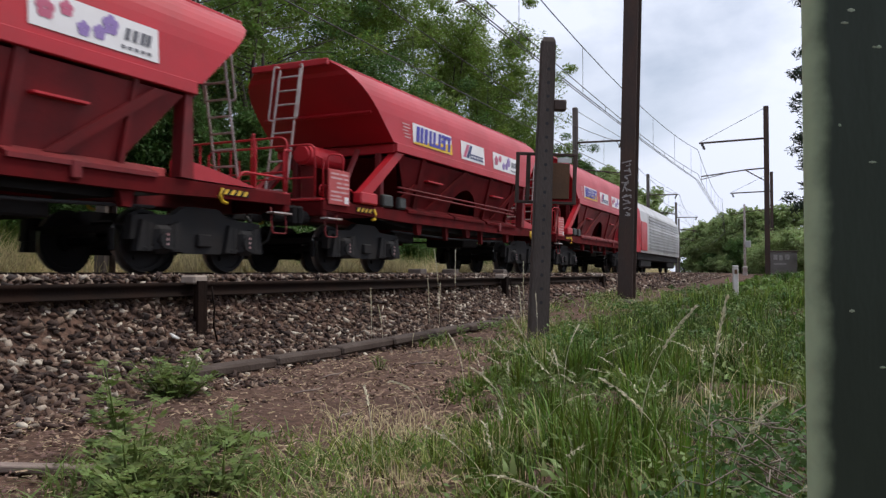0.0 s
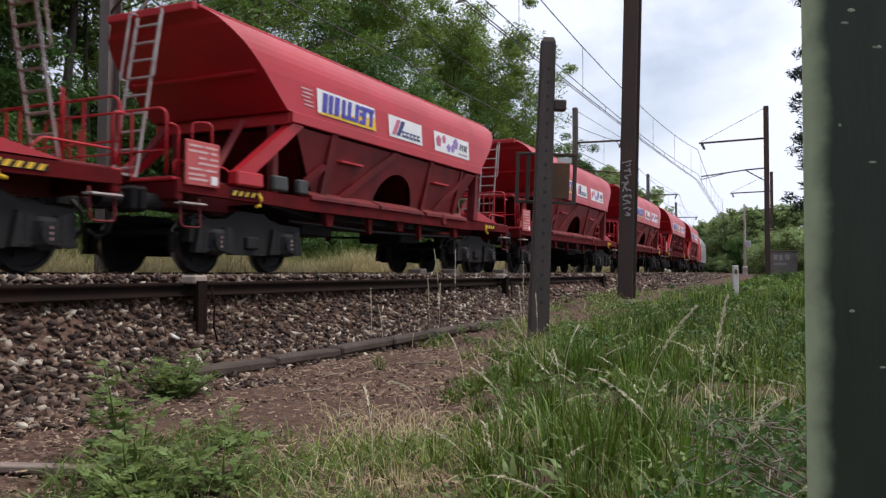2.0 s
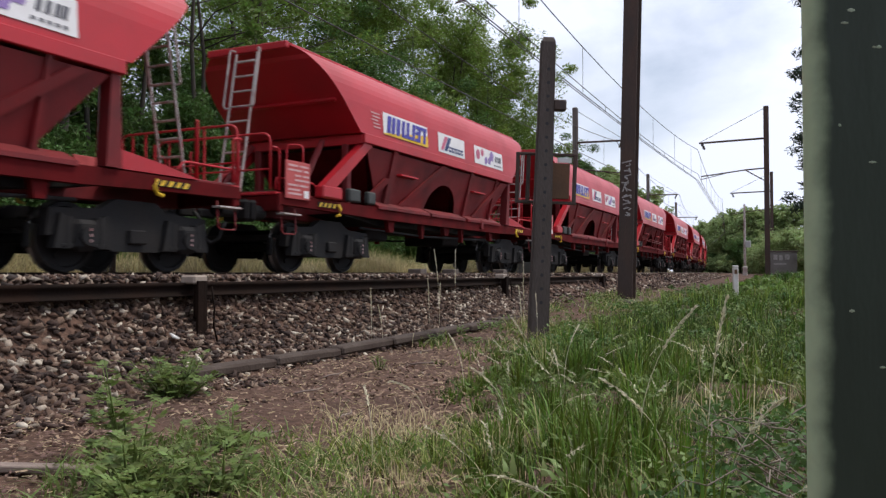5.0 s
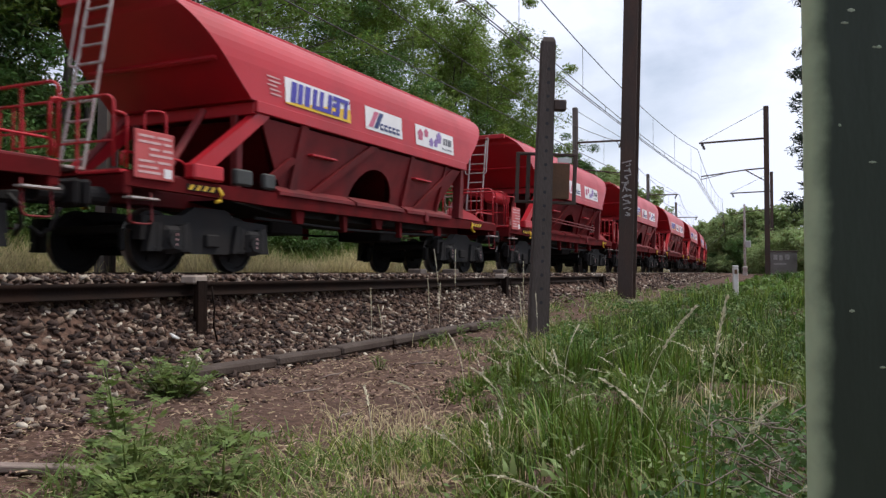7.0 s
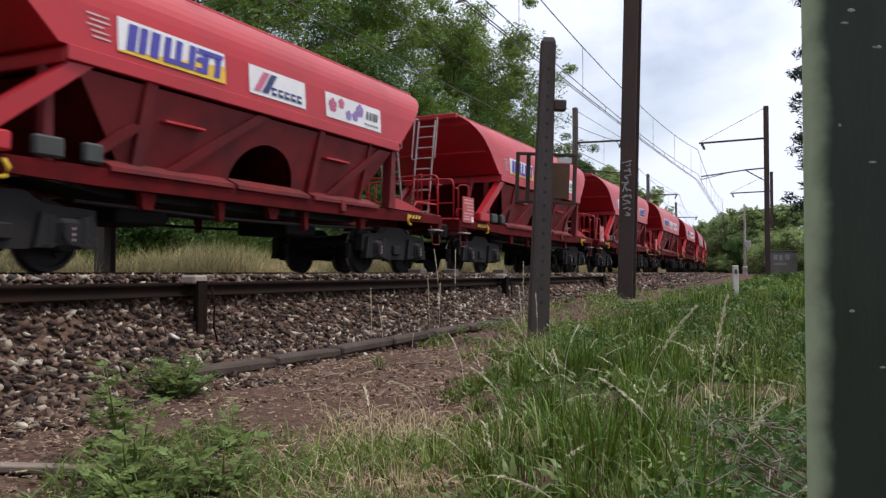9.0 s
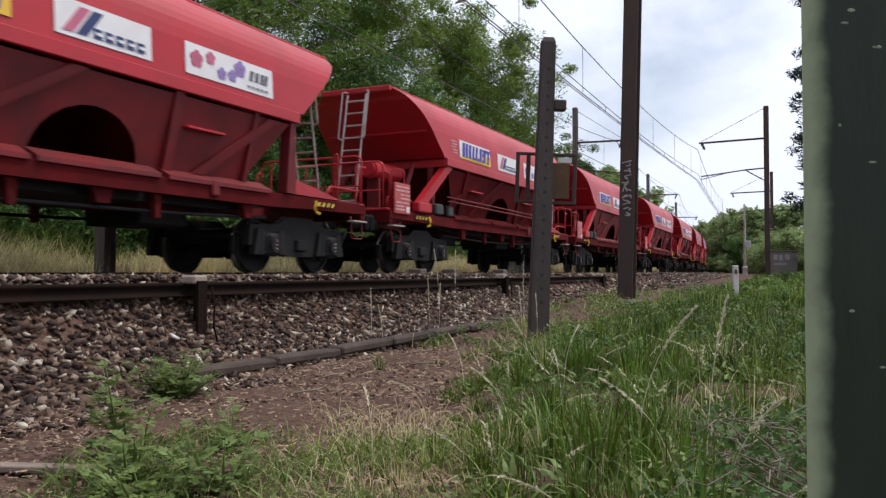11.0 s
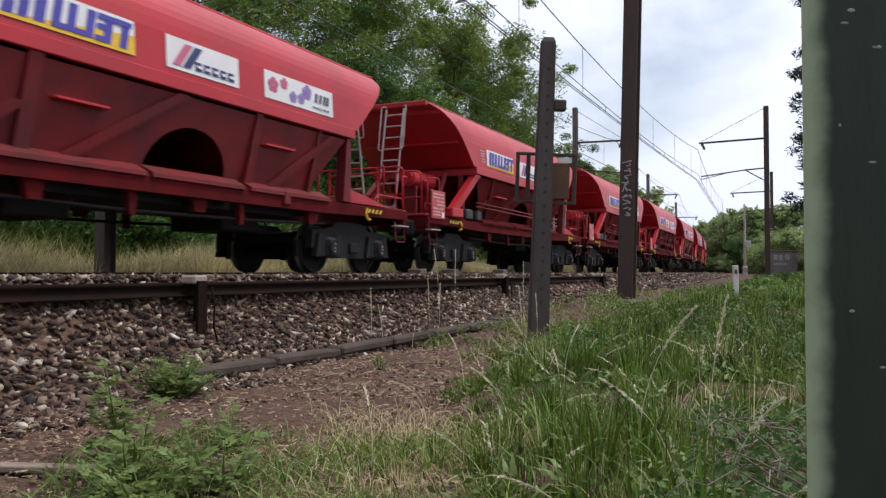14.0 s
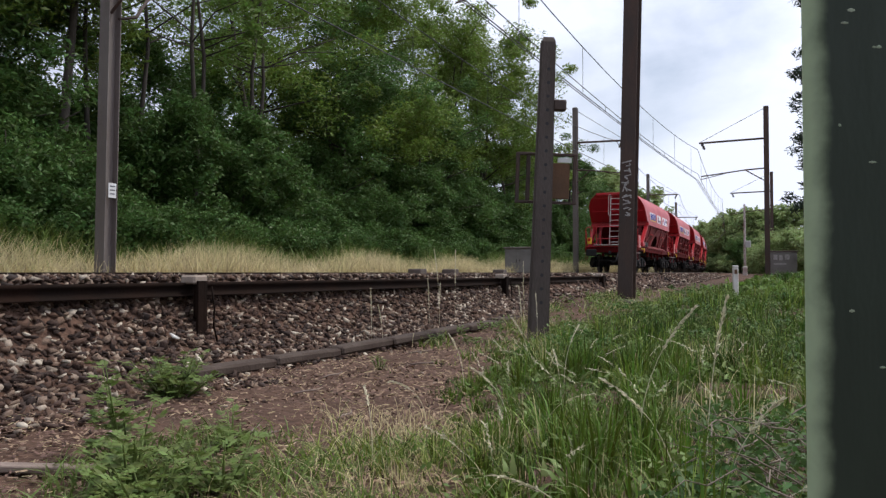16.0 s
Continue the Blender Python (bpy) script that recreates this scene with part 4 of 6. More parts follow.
def overhead_line(name, w, stagger, first, spacing, contact, auxiliary, carrier, sags, label):
    """Spans hung from mast to mast: carrier, auxiliary carrier if there is one, and contact wire, joined by droppers."""
    o = tagged(new(name), label, "overhead wire", kind="structure")
    for k in range(-3, 9):
        ends = []
        for q in (k, k + 1):
            p = along(first + q * spacing, w)[0]
            p.y += stagger if q % 2 else 0.0
            ends.append(p)

        def hung(z, sag, side=0.0):
            pts = []
            for i in range(13):
                f = i / 12
                p = ends[0].lerp(ends[1], f)
                pts.append((p.x, p.y + side, z - sag * 4 * f * (1 - f)))
            return pts
        low, high = hung(contact, sags[0]), hung(carrier, sags[2])
        part("contact_wire", pipe(low, 0.015, 6), WIRE, o)
        middle = low
        if auxiliary:
            part("contact_wire", pipe(hung(contact + 0.03, sags[0], 0.11), 0.013, 6), WIRE, o)
            middle = hung(auxiliary, sags[1])
            part("auxiliary_wire", pipe(middle, 0.013, 6), WIRE, o)
            for i in range(1, 12):
                part("short_dropper", rod(low[i], middle[i], 0.009, n=5), WIRE, o)
        part("carrier_wire", pipe(high, 0.014, 6), WIRE, o)
        for i in range(1, 12, 2):
            part("dropper", rod(middle[i], high[i], 0.007, n=5), WIRE, o)


overhead_line("overhead_line", 6.15, -0.28, 14.3, 32.5, 5.16, 5.50, 6.86, (0.10, 0.30, 0.58), "dark twin contact wire hung from two sagging carriers")
overhead_line("overhead_line", D, 0.0, 10.84, 32.2, 5.46, 0.0, 7.05, (0.05, 0.0, 0.7), "thin contact wire above the train")


# ---- beside the track ----
def guard_rail():
    g = tagged(new("guard_rail"), "old rusty rail on short posts holding back the ballast", "guard rail")
    w = 4.95
    prof = [(-0.030, -0.085), (0.030, -0.085), (0.030, -0.115), (0.008, -0.125), (0.008, -0.18), (0.05, -0.192), (0.05, -0.204),
            (-0.05, -0.204), (-0.05, -0.192), (-0.008, -0.18), (-0.008, -0.125), (-0.030, -0.115)]
    sweep("rail", prof, w, -4.0, 19.8, 1.5, RAIL, g)
    for x in (-2.6, 5.37, 12.6, 19.0):
        bm = box((x, w - 0.12, -0.40), (0.05, 0.12, 0.66), 0.008)
        box((x - 0.055, w - 0.17, -0.40), (0.075, 0.025, 0.66), 0.004, bm)
        pipe([(x + 0.06, w - 0.19, -0.12), (x + 0.075, w - 0.21, -0.3), (x + 0.055, w - 0.22, -0.45), (x + 0.085, w - 0.24, -0.6)], 0.009, 6, bm)
        part("post", bm, RAIL, g)
        part("clamp_block", box((x, w - 0.05, -0.062), (0.17, 0.16, 0.075), 0.015), MORTAR, g, "pale mortar cap on the post")


guard_rail()


def edging():
    e = tagged(new("concrete_edging"), "weathered brown concrete edging strip along the path", "edging", kind="structure")
    bm = box((0, 0, 0), (1.0, 0.20, 0.08), 0.018)
    first = part("slab", bm, KERB, e)
    rng = random.Random(5)
    for i in range(8):
        ob = first if i == 0 else new("slab", first.data)
        ob.parent = e
        x = 5.2 + i * 1.008
        ob.matrix_basis = pose(x, 4.36 - 0.012 * i + rng.uniform(-0.012, 0.012), -0.775 + 0.012 * i + rng.uniform(-0.008, 0.008), rng.uniform(-3, 3), rng.uniform(-1, 1), rng.uniform(-0.8, 0.4))


edging()


def concrete_post():
    p = tagged(new("sign_post"), "dark perforated concrete post carrying a framed board", "post")
    p.matrix_basis = pose(9.3, 3.15, -0.86, 2.2, 0.0, 25)
    h = 3.70
    ring = lambda a, z: [(-a * 0.8, -a, z), (a * 0.8, -a, z), (a * 0.8, a, z), (-a * 0.8, a, z)]
    bm = loft([ring(0.122, 0), ring(0.100, 2.6), ring(0.088, h - 0.06), ring(0.062, h)])
    bmesh.ops.bevel(bm, geom=[e for e in bm.edges if abs(e.verts[0].co.z - e.verts[1].co.z) > 0.5], offset=0.02, segments=2, affect="EDGES")
    part("column", bm, POST, p)
    for k in range(18):
        z = 0.5 + 0.165 * k
        a = 0.8 * (0.122 - 0.022 * z / 2.6) + 0.001
        part("bolt_hole", rod((-a, -0.012, z), (-a - 0.004, -0.012, z), 0.020, n=12), RUBBER, p, "dark hole")
    part("bracket", box((-0.01, -0.165, h - 0.82), (0.12, 0.15, 0.13), 0.012), RUST, p)
    # framed board behind the column
    x, z0, z1, y0, y1 = 0.16, 1.72, 2.31, 0.30, -0.40
    for y in (y0, y1):
        part("frame_upright", box((x, y, (z0 + z1) / 2), (0.05, 0.045, z1 - z0), 0.006), RUST, p)
    for z in (z0, z1):
        part("frame_bar", box((x, (y0 + y1) / 2, z), (0.05, y0 - y1 + 0.05, 0.035), 0.006), RUST, p)
    part("frame_upright", box((x, 0.17, (z0 + z1) / 2), (0.04, 0.05, z1 - z0), 0.006), RUST, p)
    part("board", box((x + 0.02, -0.22, 1.99), (0.03, 0.24, 0.44), 0.006), SIGN_BACK, p, "brown weathered board")
    part("board_strip", box((x, -0.27, 2.245), (0.02, 0.17, 0.06), 0.004), SIGN_WHITE, p, "pale strip")


concrete_post()


def mast_writing():
    """Pale scrawl on the mast beside the grass, as plain strokes."""
    m = next(o for o in bpy.data.objects if o.name.startswith("catenary_mast") and abs(o.location.x - 14.3) < 0.1)
    rng = random.Random(9)
    for k in range(9):
        z = 1.46 + 0.112 * k
        for _ in range(3):
            a, b = ((rng.uniform(-0.08, 0.08), rng.uniform(-0.05, 0.06)) for _ in range(2))
            j = rng.uniform(-0.02, 0.02)
            bm = rod((-0.157, a[0] + j, z + a[1]), (-0.157, b[0] - j, z + b[1]), 0.011, n=5)
            part("scrawl_stroke", bm, CHALK, m)


mast_writing()


def marker_post(x, y):
    m = tagged(new("marker_post"), "short white painted marker post in the grass", "marker post")
    z = float(ground_z(np.array(x), np.array(y)))
    m.matrix_basis = pose(x, y, z, 0, 0.5, 20)
    bm = box((0, 0, 0.27), (0.07, 0.095, 0.56), 0.012)
    part("shaft", bm, MARKER, m)
    part("cap", box((0, 0, 0.565), (0.08, 0.105, 0.04), 0.014), MARKER, m)
    part("reflector", box((-0.038, 0, 0.47), (0.008, 0.05, 0.08), 0.002), SIGN_BACK, m)


marker_post(15.4, 1.49)


def green_post():
    """A rounded steel post; its paint is worn, and the edge's highlight is painted in pale."""
    m = GREEN_PAINT
    nt = m.node_tree
    hsv = next(n for n in nt.nodes if n.bl_idname == "ShaderNodeHueSaturation")
    co = nt.nodes.new("ShaderNodeTexCoord")
    sep = nt.nodes.new("ShaderNodeSeparateXYZ")
    nt.links.new(co.outputs["Object"], sep.inputs[0])
    nz = nt.nodes.new("ShaderNodeTexNoise")
    nz.inputs["Scale"].default_value, nz.inputs["Detail"].default_value = 22, 5
    nt.links.new(co.outputs["Object"], nz.inputs["Vector"])
    ad = nt.nodes.new("ShaderNodeMath")
    ad.operation = "MULTIPLY_ADD"
    ad.inputs[1].default_value = 0.022
    nt.links.new(nz.outputs["Fac"], ad.inputs[0])
    nt.links.new(sep.outputs["Y"], ad.inputs[2])
    # Lit edge put into the colour: pale at the side, fading to dark green.
    edge_light = nt.nodes.new("ShaderNodeMapRange")
    edge_light.interpolation_type = "SMOOTHSTEP"
    edge_light.inputs["From Min"].default_value, edge_light.inputs["From Max"].default_value = 0.086, 0.106
    nt.links.new(ad.outputs[0], edge_light.inputs["Value"])
    mx = nt.nodes.new("ShaderNodeMix")
    mx.data_type = "RGBA"
    mx.inputs["B"].default_value = (0.52, 0.68, 0.44, 1)
    nt.links.new(edge_light.outputs["Result"], mx.inputs["Factor"])
    nt.links.new(hsv.outputs["Color"], mx.inputs["A"])
    nt.links.new(mx.outputs["Result"], nt.nodes["Principled BSDF"].inputs["Base Color"])
    p = tagged(new("gate_post"), "dark green steel post with worn paint, its lit edge painted pale", "post")
    p.matrix_basis = pose(0.891, -0.0665, -0.9, 0, 0, 25.34)
    bm = bmesh.new()
    r = 0.016
    ring = []
    for cx, cy, a0 in ((0.001, 0.0775, 0), (-0.001, 0.0775, 90), (-0.001, -0.070, 180), (0.001, -0.070, 270)):
        ring += [(cx + r * math.cos(radians(a0 + 9 * k)), cy + r * math.sin(radians(a0 + 9 * k))) for k in range(11)]
    loft([[(x, y, z) for x, y in ring] for z in (-0.2, 2.4)], bm)
    part("shaft", bm, GREEN_PAINT, p)
    rng = random.Random(6)
    bm = bmesh.new()
    for _ in range(16):
        y, z = rng.uniform(0.03, 0.070), rng.uniform(0.45, 1.45)
        x = -0.017
        bmesh.ops.create_icosphere(bm, subdivisions=1, radius=1, matrix=Matrix.Translation((x, y, z)) @ Matrix.Diagonal((0.0006, rng.uniform(0.001, 0.005), rng.uniform(0.001, 0.002), 1)))
    tagged(part("paint_chips", bm, GREEN_PALE, p, "pale chips and lichen specks"), kind="stuff")


green_post()


def sky_block_wall():
    """A plain unseen wall behind the eye, added to keep sky light off the post."""
    w = part("wall_west", box((-2.2, -5.2, 0.9), (0.25, 12.0, 3.8), 0.02), CONCRETE)
    tagged(w, "unseen grey wall added to block sky light from behind the eye", "wall", kind="structure")


sky_block_wall()


def signal_post():
    s = tagged(new("signal_post"), "slim grey post with a small box beside the line", "post")
    s.matrix_basis = pose(58, 5.0, -0.3)
    part("tube", rod((0, 0, 0), (0, 0, 4.9), 0.09, 0.06), GALV, s)
    part("box", box((-0.05, -0.22, 2.2), (0.25, 0.32, 0.45), 0.03), LOCO_GREY, s)
    part("base", box((0, 0, 0.35), (0.3, 0.3, 0.7), 0.04), GALV, s)


signal_post()


def lineside_cabinet():
    c = tagged(new("lineside_cabinet"), "grey metal equipment cabinet in the grass beyond the tracks", "cabinet")
    c.matrix_basis = pose(33.4, 12.1, -0.15, 0, 0, 2)
    part("body", box((0, 0, 0.62), (0.5, 1.25, 1.15), 0.03), GREY_RENDER, c)
    part("roof", box((0, 0, 1.22), (0.62, 1.37, 0.07), 0.02), POLE_GREY, c)
    part("plinth", box((0, 0, 0.0), (0.56, 1.32, 0.16), 0.02), CONCRETE, c)
    for y in (-0.31, 0.31):
        d = part("door", box((-0.257, y, 0.62), (0.02, 0.58, 1.02), 0.006), GREY_RENDER, c)
        part("handle", box((-0.275, y * 0.25, 0.65), (0.02, 0.03, 0.14), 0.005), RUST, d)


lineside_cabinet()


def small_wall():
    w = tagged(new("block_wall"), "grey rendered wall with pale scrawled paint", "wall")
    w.matrix_basis = pose(52, 2.35, -0.25, 0, 0, 12)
    part("panel", box((0, 0, 0.72), (0.25, 1.5, 1.5), 0.03), GREY_RENDER, w)
    part("coping", box((0, 0, 1.50), (0.34, 1.6, 0.08), 0.02), CONCRETE, w)
    for y, z, ln in ((0.45, 1.15, 0.22), (0.15, 1.12, 0.18), (-0.2, 1.16, 0.25), (0.2, 0.75, 0.7)):
        part("scrawl_stroke", box((-0.128, y, z), (0.012, ln, 0.3 if z > 1 else 0.08), 0.004), CHALK, w)


small_wall()


# ---- ballast ----
def rock_shapes(count, seed):
    rng = np.random.default_rng(seed)
    shapes = []
    for _ in range(count):
        bm = bmesh.new()
        p = rng.uniform(-1, 1, (11, 3))
        p /= np.maximum(np.abs(p).max(axis=1), 0.6)[:, None] ** 0.8
        p *= np.array([1.0, rng.uniform(0.6, 0.85), rng.uniform(0.30, 0.52)])
        for q in p:
            bm.verts.new(q)
        g = bmesh.ops.convex_hull(bm, input=bm.verts[:])
        loose = [v for v in bm.verts if not v.link_faces]
        bmesh.ops.delete(bm, geom=loose, context="VERTS")
        bmesh.ops.triangulate(bm, faces=bm.faces[:])
        bm.verts.index_update()
        shapes.append((np.array([v.co[:] for v in bm.verts]), np.array([[v.index for v in f.verts] for f in bm.faces])))
        bm.free()
    return shapes


ROCKS = rock_shapes(14, 3)


def turns(n, rng):
    q = rng.normal(size=(n, 4)) * np.array([1, 0.26, 0.26, 1])
    q /= np.linalg.norm(q, axis=1)[:, None]
    w, x, y, z = q.T
    return np.stack([np.stack([1 - 2 * (y * y + z * z), 2 * (x * y - z * w), 2 * (x * z + y * w)], -1),
                     np.stack([2 * (x * y + z * w), 1 - 2 * (x * x + z * z), 2 * (y * z - x * w)], -1),
                     np.stack([2 * (x * z - y * w), 2 * (y * z + x * w), 1 - 2 * (x * x + y * y)], -1)], 1)


def scatter_rocks(name, x, y, z, size, seed, mat, parent=None):
    rng = np.random.default_rng(seed)
    n = len(x)
    R = turns(n, rng)
    kind = rng.integers(0, len(ROCKS), n)
    vs, fs, at = [], [], 0
    for k, (v, f) in enumerate(ROCKS):
        i = np.where(kind == k)[0]
        if not len(i):
            continue
        p = np.einsum("nab,vb->nva", R[i], v) * size[i][:, None, None]
        p += np.stack([x[i], y[i], z[i]], -1)[:, None, :]
        vs.append(p.reshape(-1, 3))
        fs.append((f[None] + (np.arange(len(i)) * len(v))[:, None, None] + at).reshape(-1, 3))
        at += len(i) * len(v)
    return faces_mesh(name, np.concatenate(vs), np.concatenate(fs), mat, parent)


def ballast():
    rng = np.random.default_rng(11)
    bed = tagged(new("ballast"), "brown and grey crushed stone ballast heaped beside the rails", "ballast", kind="stuff")
    X, W, S = [], [], []

    def field(n, x0, x1, w0, w1, s0, s1, power=1.0):
        X.append(x0 + (x1 - x0) * rng.random(n) ** power)
        W.append(w0 + (w1 - w0) * rng.random(n))
        S.append(rng.uniform(s0, s1, n))
    field(15500, 0.5, 14, 4.25, 5.3, 0.022, 0.046)
    field(800, 0.5, 12, 4.25, 5.3, 0.042, 0.064)
    field(900, 0.8, 5.2, 3.75, 4.3, 0.015, 0.045)
    field(700, 5, 12, 4.42, 4.7, 0.016, 0.034)
    field(4200, 14, 50, 4.2, 5.4, 0.03, 0.07)
    field(7000, 1, 18, 5.2, 7.4, 0.03, 0.055)
    field(5000, 18, 60, 5.2, 9.0, 0.035, 0.07)
    field(5200, 2, 20, 7.4, 11.4, 0.03, 0.06)
    x, w, s = np.concatenate(X), np.concatenate(W), np.concatenate(S)
    y = w + shift(x)
    z = ground_z(x, y) + s * rng.uniform(-0.1, 0.45, len(s))
    crest = (w > 5.15) & (w < 5.5)
    z = np.where(crest, -0.045 - s * 0.6 + rng.uniform(0, 0.03, len(s)), z)
    z = np.where(w >= 5.5, np.minimum(z, -0.03 - s * 0.6), z)
    scatter_rocks("stones", x, y, z, s, 21, STONE, bed)
    tagged(bpy.data.objects["stones"], kind="stuff")
    # larger single stones on the slope facing the path
    datas = []
    for k, (v, f) in enumerate(ROCKS):
        ob = faces_mesh("stone", v, f, STONE_ONE, bed)
        datas.append(ob.data)
        a = rng.uniform(2, 9)
        ob.matrix_basis = pose(a, 4.7, float(ground_z(np.array(a), np.array(4.7))) + 0.02, rng.uniform(-30, 30), rng.uniform(-30, 30), rng.uniform(0, 360)) @ Matrix.Scale(0.05, 4)
    for i in range(286):
        a, b, c = rng.uniform(1.5, 10.5), rng.uniform(4.3, 5.15), rng.uniform(0.030, 0.056)
        ob = new("stone", datas[i % len(datas)])
        ob.parent = bed
        ob.matrix_basis = pose(a, b, float(ground_z(np.array(a), np.array(b))) + 0.025, rng.uniform(-30, 30), rng.uniform(-30, 30), rng.uniform(0, 360)) @ Matrix.Scale(c, 4)


ballast()


# ---- plants ----
def blades(name, x, y, z, h, width, lean, seed, mat, parent=None, segs=3):
    """Bent tapering blades, joined: base points, heights, widths and how far the tips hang over."""
    rng = np.random.default_rng(seed)
    n = len(x)
    a, b = rng.uniform(0, 6.2832, n), rng.uniform(0, 6.2832, n)
    vs = []
    for k in range(segs + 1):
        f = k / segs
        px = x + np.cos(a) * lean * h * f ** 2
        py = y + np.sin(a) * lean * h * f ** 2
        pz = z + h * (f - 0.35 * lean * f ** 2)
        wd = width * (1 - f) ** 0.6 / 2 if k < segs else width * 0.05
        vs.append(np.stack([px - np.cos(b) * wd, py - np.sin(b) * wd, pz], -1))
        vs.append(np.stack([px + np.cos(b) * wd, py + np.sin(b) * wd, pz], -1))
    v = np.stack(vs, 1).reshape(-1, 3)
    k = 2 * (segs + 1)
    f = np.concatenate([np.arange(n)[:, None] * k + np.array([2 * j, 2 * j + 1, 2 * j + 3, 2 * j + 2]) for j in range(segs)])
    return faces_mesh(name, v, f, mat, parent)


def grass_edge(x):
    """How far the near grass reaches towards the track."""
    return np.interp(x, [0.5, 2, 3.2, 5, 6.6, 8.5, 10, 13, 18, 40], [0.2, 1.0, 1.5, 2.3, 2.85, 3.05, 3.15, 2.85, 2.7, 2.4])


def leaf_cloud(centres, spread, per, size, aspect, rng, flat=0.6):
    """Many small leaves round the centres: an n x 4 corner array."""
    n = len(centres) * per
    c = np.repeat(centres, per, axis=0)
    sp = np.repeat(spread, per)[:, None]
    d = rng.normal(size=(n, 3))
    d /= np.linalg.norm(d, axis=1)[:, None]
    c = c + d * sp * (rng.random((n, 1)) ** 0.5) * np.array([1, 1, 0.68])
    u = rng.normal(size=(n, 3)) * np.array([1, 1, 0.55])
    u /= np.linalg.norm(u, axis=1)[:, None]
    nn = rng.normal(size=(n, 3)) + np.array([0, 0, flat * 2])
    v = np.cross(nn, u)
    v /= np.linalg.norm(v, axis=1)[:, None]
    s = (size * rng.uniform(0.6, 1.35, n))[:, None]
    droop = np.array([0, 0, -0.25]) * s
    return np.stack([c - u * s, c + v * s * aspect, c + u * s + droop, c - v * s * aspect], 1).reshape(-1, 3)


def near_grass():
    rng = np.random.default_rng(31)
    meadow = tagged(new("grass"), "rough green grass with dry blades beside the path", "grass", kind="stuff")

    def patch(n, x0, x1, wide, power, hmin, hmax, width, lean, mat, seed, fringe=0.25, name="blades", clump=0.0):
        x = x0 + (x1 - x0) * rng.random(n) ** power
        e = grass_edge(x)
        y = e - wide * rng.random(n) ** 1.15 + rng.normal(0, fringe, n) * np.minimum(1, x / 4)
        if clump:
            x = x + 0.12 * np.sin(7 * y + 3 * np.sin(5 * x))
            y = y + 0.12 * np.sin(9 * x)
        keep = (np.hypot(x, y) > 0.75) & (x * 0.9038 + y * 0.428 > 0.6)
        x, y = x[keep], y[keep]
        s = shift(x)
        z = ground_z(x, y + 0 * s) - 0.02
        hvar = 0.55 + 0.45 * np.sin(3.1 * x + 1.3) * np.sin(2.7 * y + 0.4) + rng.uniform(-0.15, 0.35, len(x))
        edge = np.clip((grass_edge(x) - y) / 0.6, 0.25, 1)
        h = (hmin + (hmax - hmin) * np.clip(hvar, 0, 1)) * edge
        ob = blades(name, x, y, z, h, width * rng.uniform(0.6, 1.3, len(x)), rng.uniform(*lean, len(x)), seed, mat, meadow)
        tagged(ob, kind="stuff")
    def tufts(name, n, per, x0, x1, wide, power, hmin, hmax, width, mat, seed, spread=0.09, fringe=0.2):
        """Clumps whose blades fan out from one root."""
        g = np.random.default_rng(seed)
        cx = x0 + (x1 - x0) * g.random(n) ** power
        cy = grass_edge(cx) - wide * g.random(n) + g.normal(0, fringe, n) * np.minimum(1, cx / 5)
        ch = hmin + (hmax - hmin) * g.random(n) ** 1.6
        ch *= np.clip((grass_edge(cx) - cy + 0.25) / 0.8, 0.35, 1)
        keep = (cx * 0.9038 + cy * 0.428 > 0.95) & (np.hypot(cx - 0.89, cy + 0.07) > 0.3)
        keep &= np.sin(2.3 * cx + 1.4 * np.sin(1.9 * cy + 0.6)) * np.sin(2.9 * cy - 0.5 * cx) > -0.42
        keep &= (cy > 0.14 * cx) | (cx > 4.0) | (g.random(n) < 0.35)
        cx, cy, ch = cx[keep], cy[keep], ch[keep]
        k = len(cx) * per
        i = np.repeat(np.arange(len(cx)), per)
        a = g.uniform(0, 6.2832, k)
        rad = spread * g.random(k) ** 0.7
        x, y = cx[i] + np.cos(a) * rad, cy[i] + np.sin(a) * rad
        h = ch[i] * g.uniform(0.5, 1.1, k)
        out = g.uniform(0.1, 1.0, k) ** 1.3
        w = width * g.uniform(0.55, 1.35, k)
        b = a + 1.5708 + g.normal(0, 0.5, k)
        vs, segs = [], 4
        z = ground_z(x, y) - 0.02
        for s in range(segs + 1):
            f = s / segs
            px, py = x + np.cos(a) * out * h * 0.75 * f ** 2, y + np.sin(a) * out * h * 0.75 * f ** 2
            pz = z + h * (f - 0.42 * out * f ** 2.5)
            wd = w * (1 - f) ** 0.6 / 2 if s < segs else w * 0.04
            vs += [np.stack([px - np.cos(b) * wd, py - np.sin(b) * wd, pz], -1), np.stack([px + np.cos(b) * wd, py + np.sin(b) * wd, pz], -1)]
        v = np.stack(vs, 1).reshape(-1, 3)
        q = 2 * (segs + 1)
        f = np.concatenate([np.arange(k)[:, None] * q + np.array([2 * m, 2 * m + 1, 2 * m + 3, 2 * m + 2]) for m in range(segs)])
        tagged(faces_mesh(name, v, f, mat, meadow), kind="stuff")
    tufts("tall_tufts", 420, 40, 1.0, 7, 2.8, 1.0, 0.12, 0.46, 0.012, GRASS, 61, 0.07)
    tufts("fine_tufts", 330, 40, 0.9, 9, 3.4, 1.1, 0.10, 0.36, 0.006, GRASS_DEEP, 62, 0.12)
    tufts("dry_tufts", 150, 22, 0.9, 8, 3.2, 1.1, 0.12, 0.42, 0.006, STRAW, 63, 0.12, 0.4)
    tufts("middle_tufts", 520, 40, 6, 14, 4.2, 1.0, 0.12, 0.34, 0.013, GRASS_DEEP, 64, 0.16)
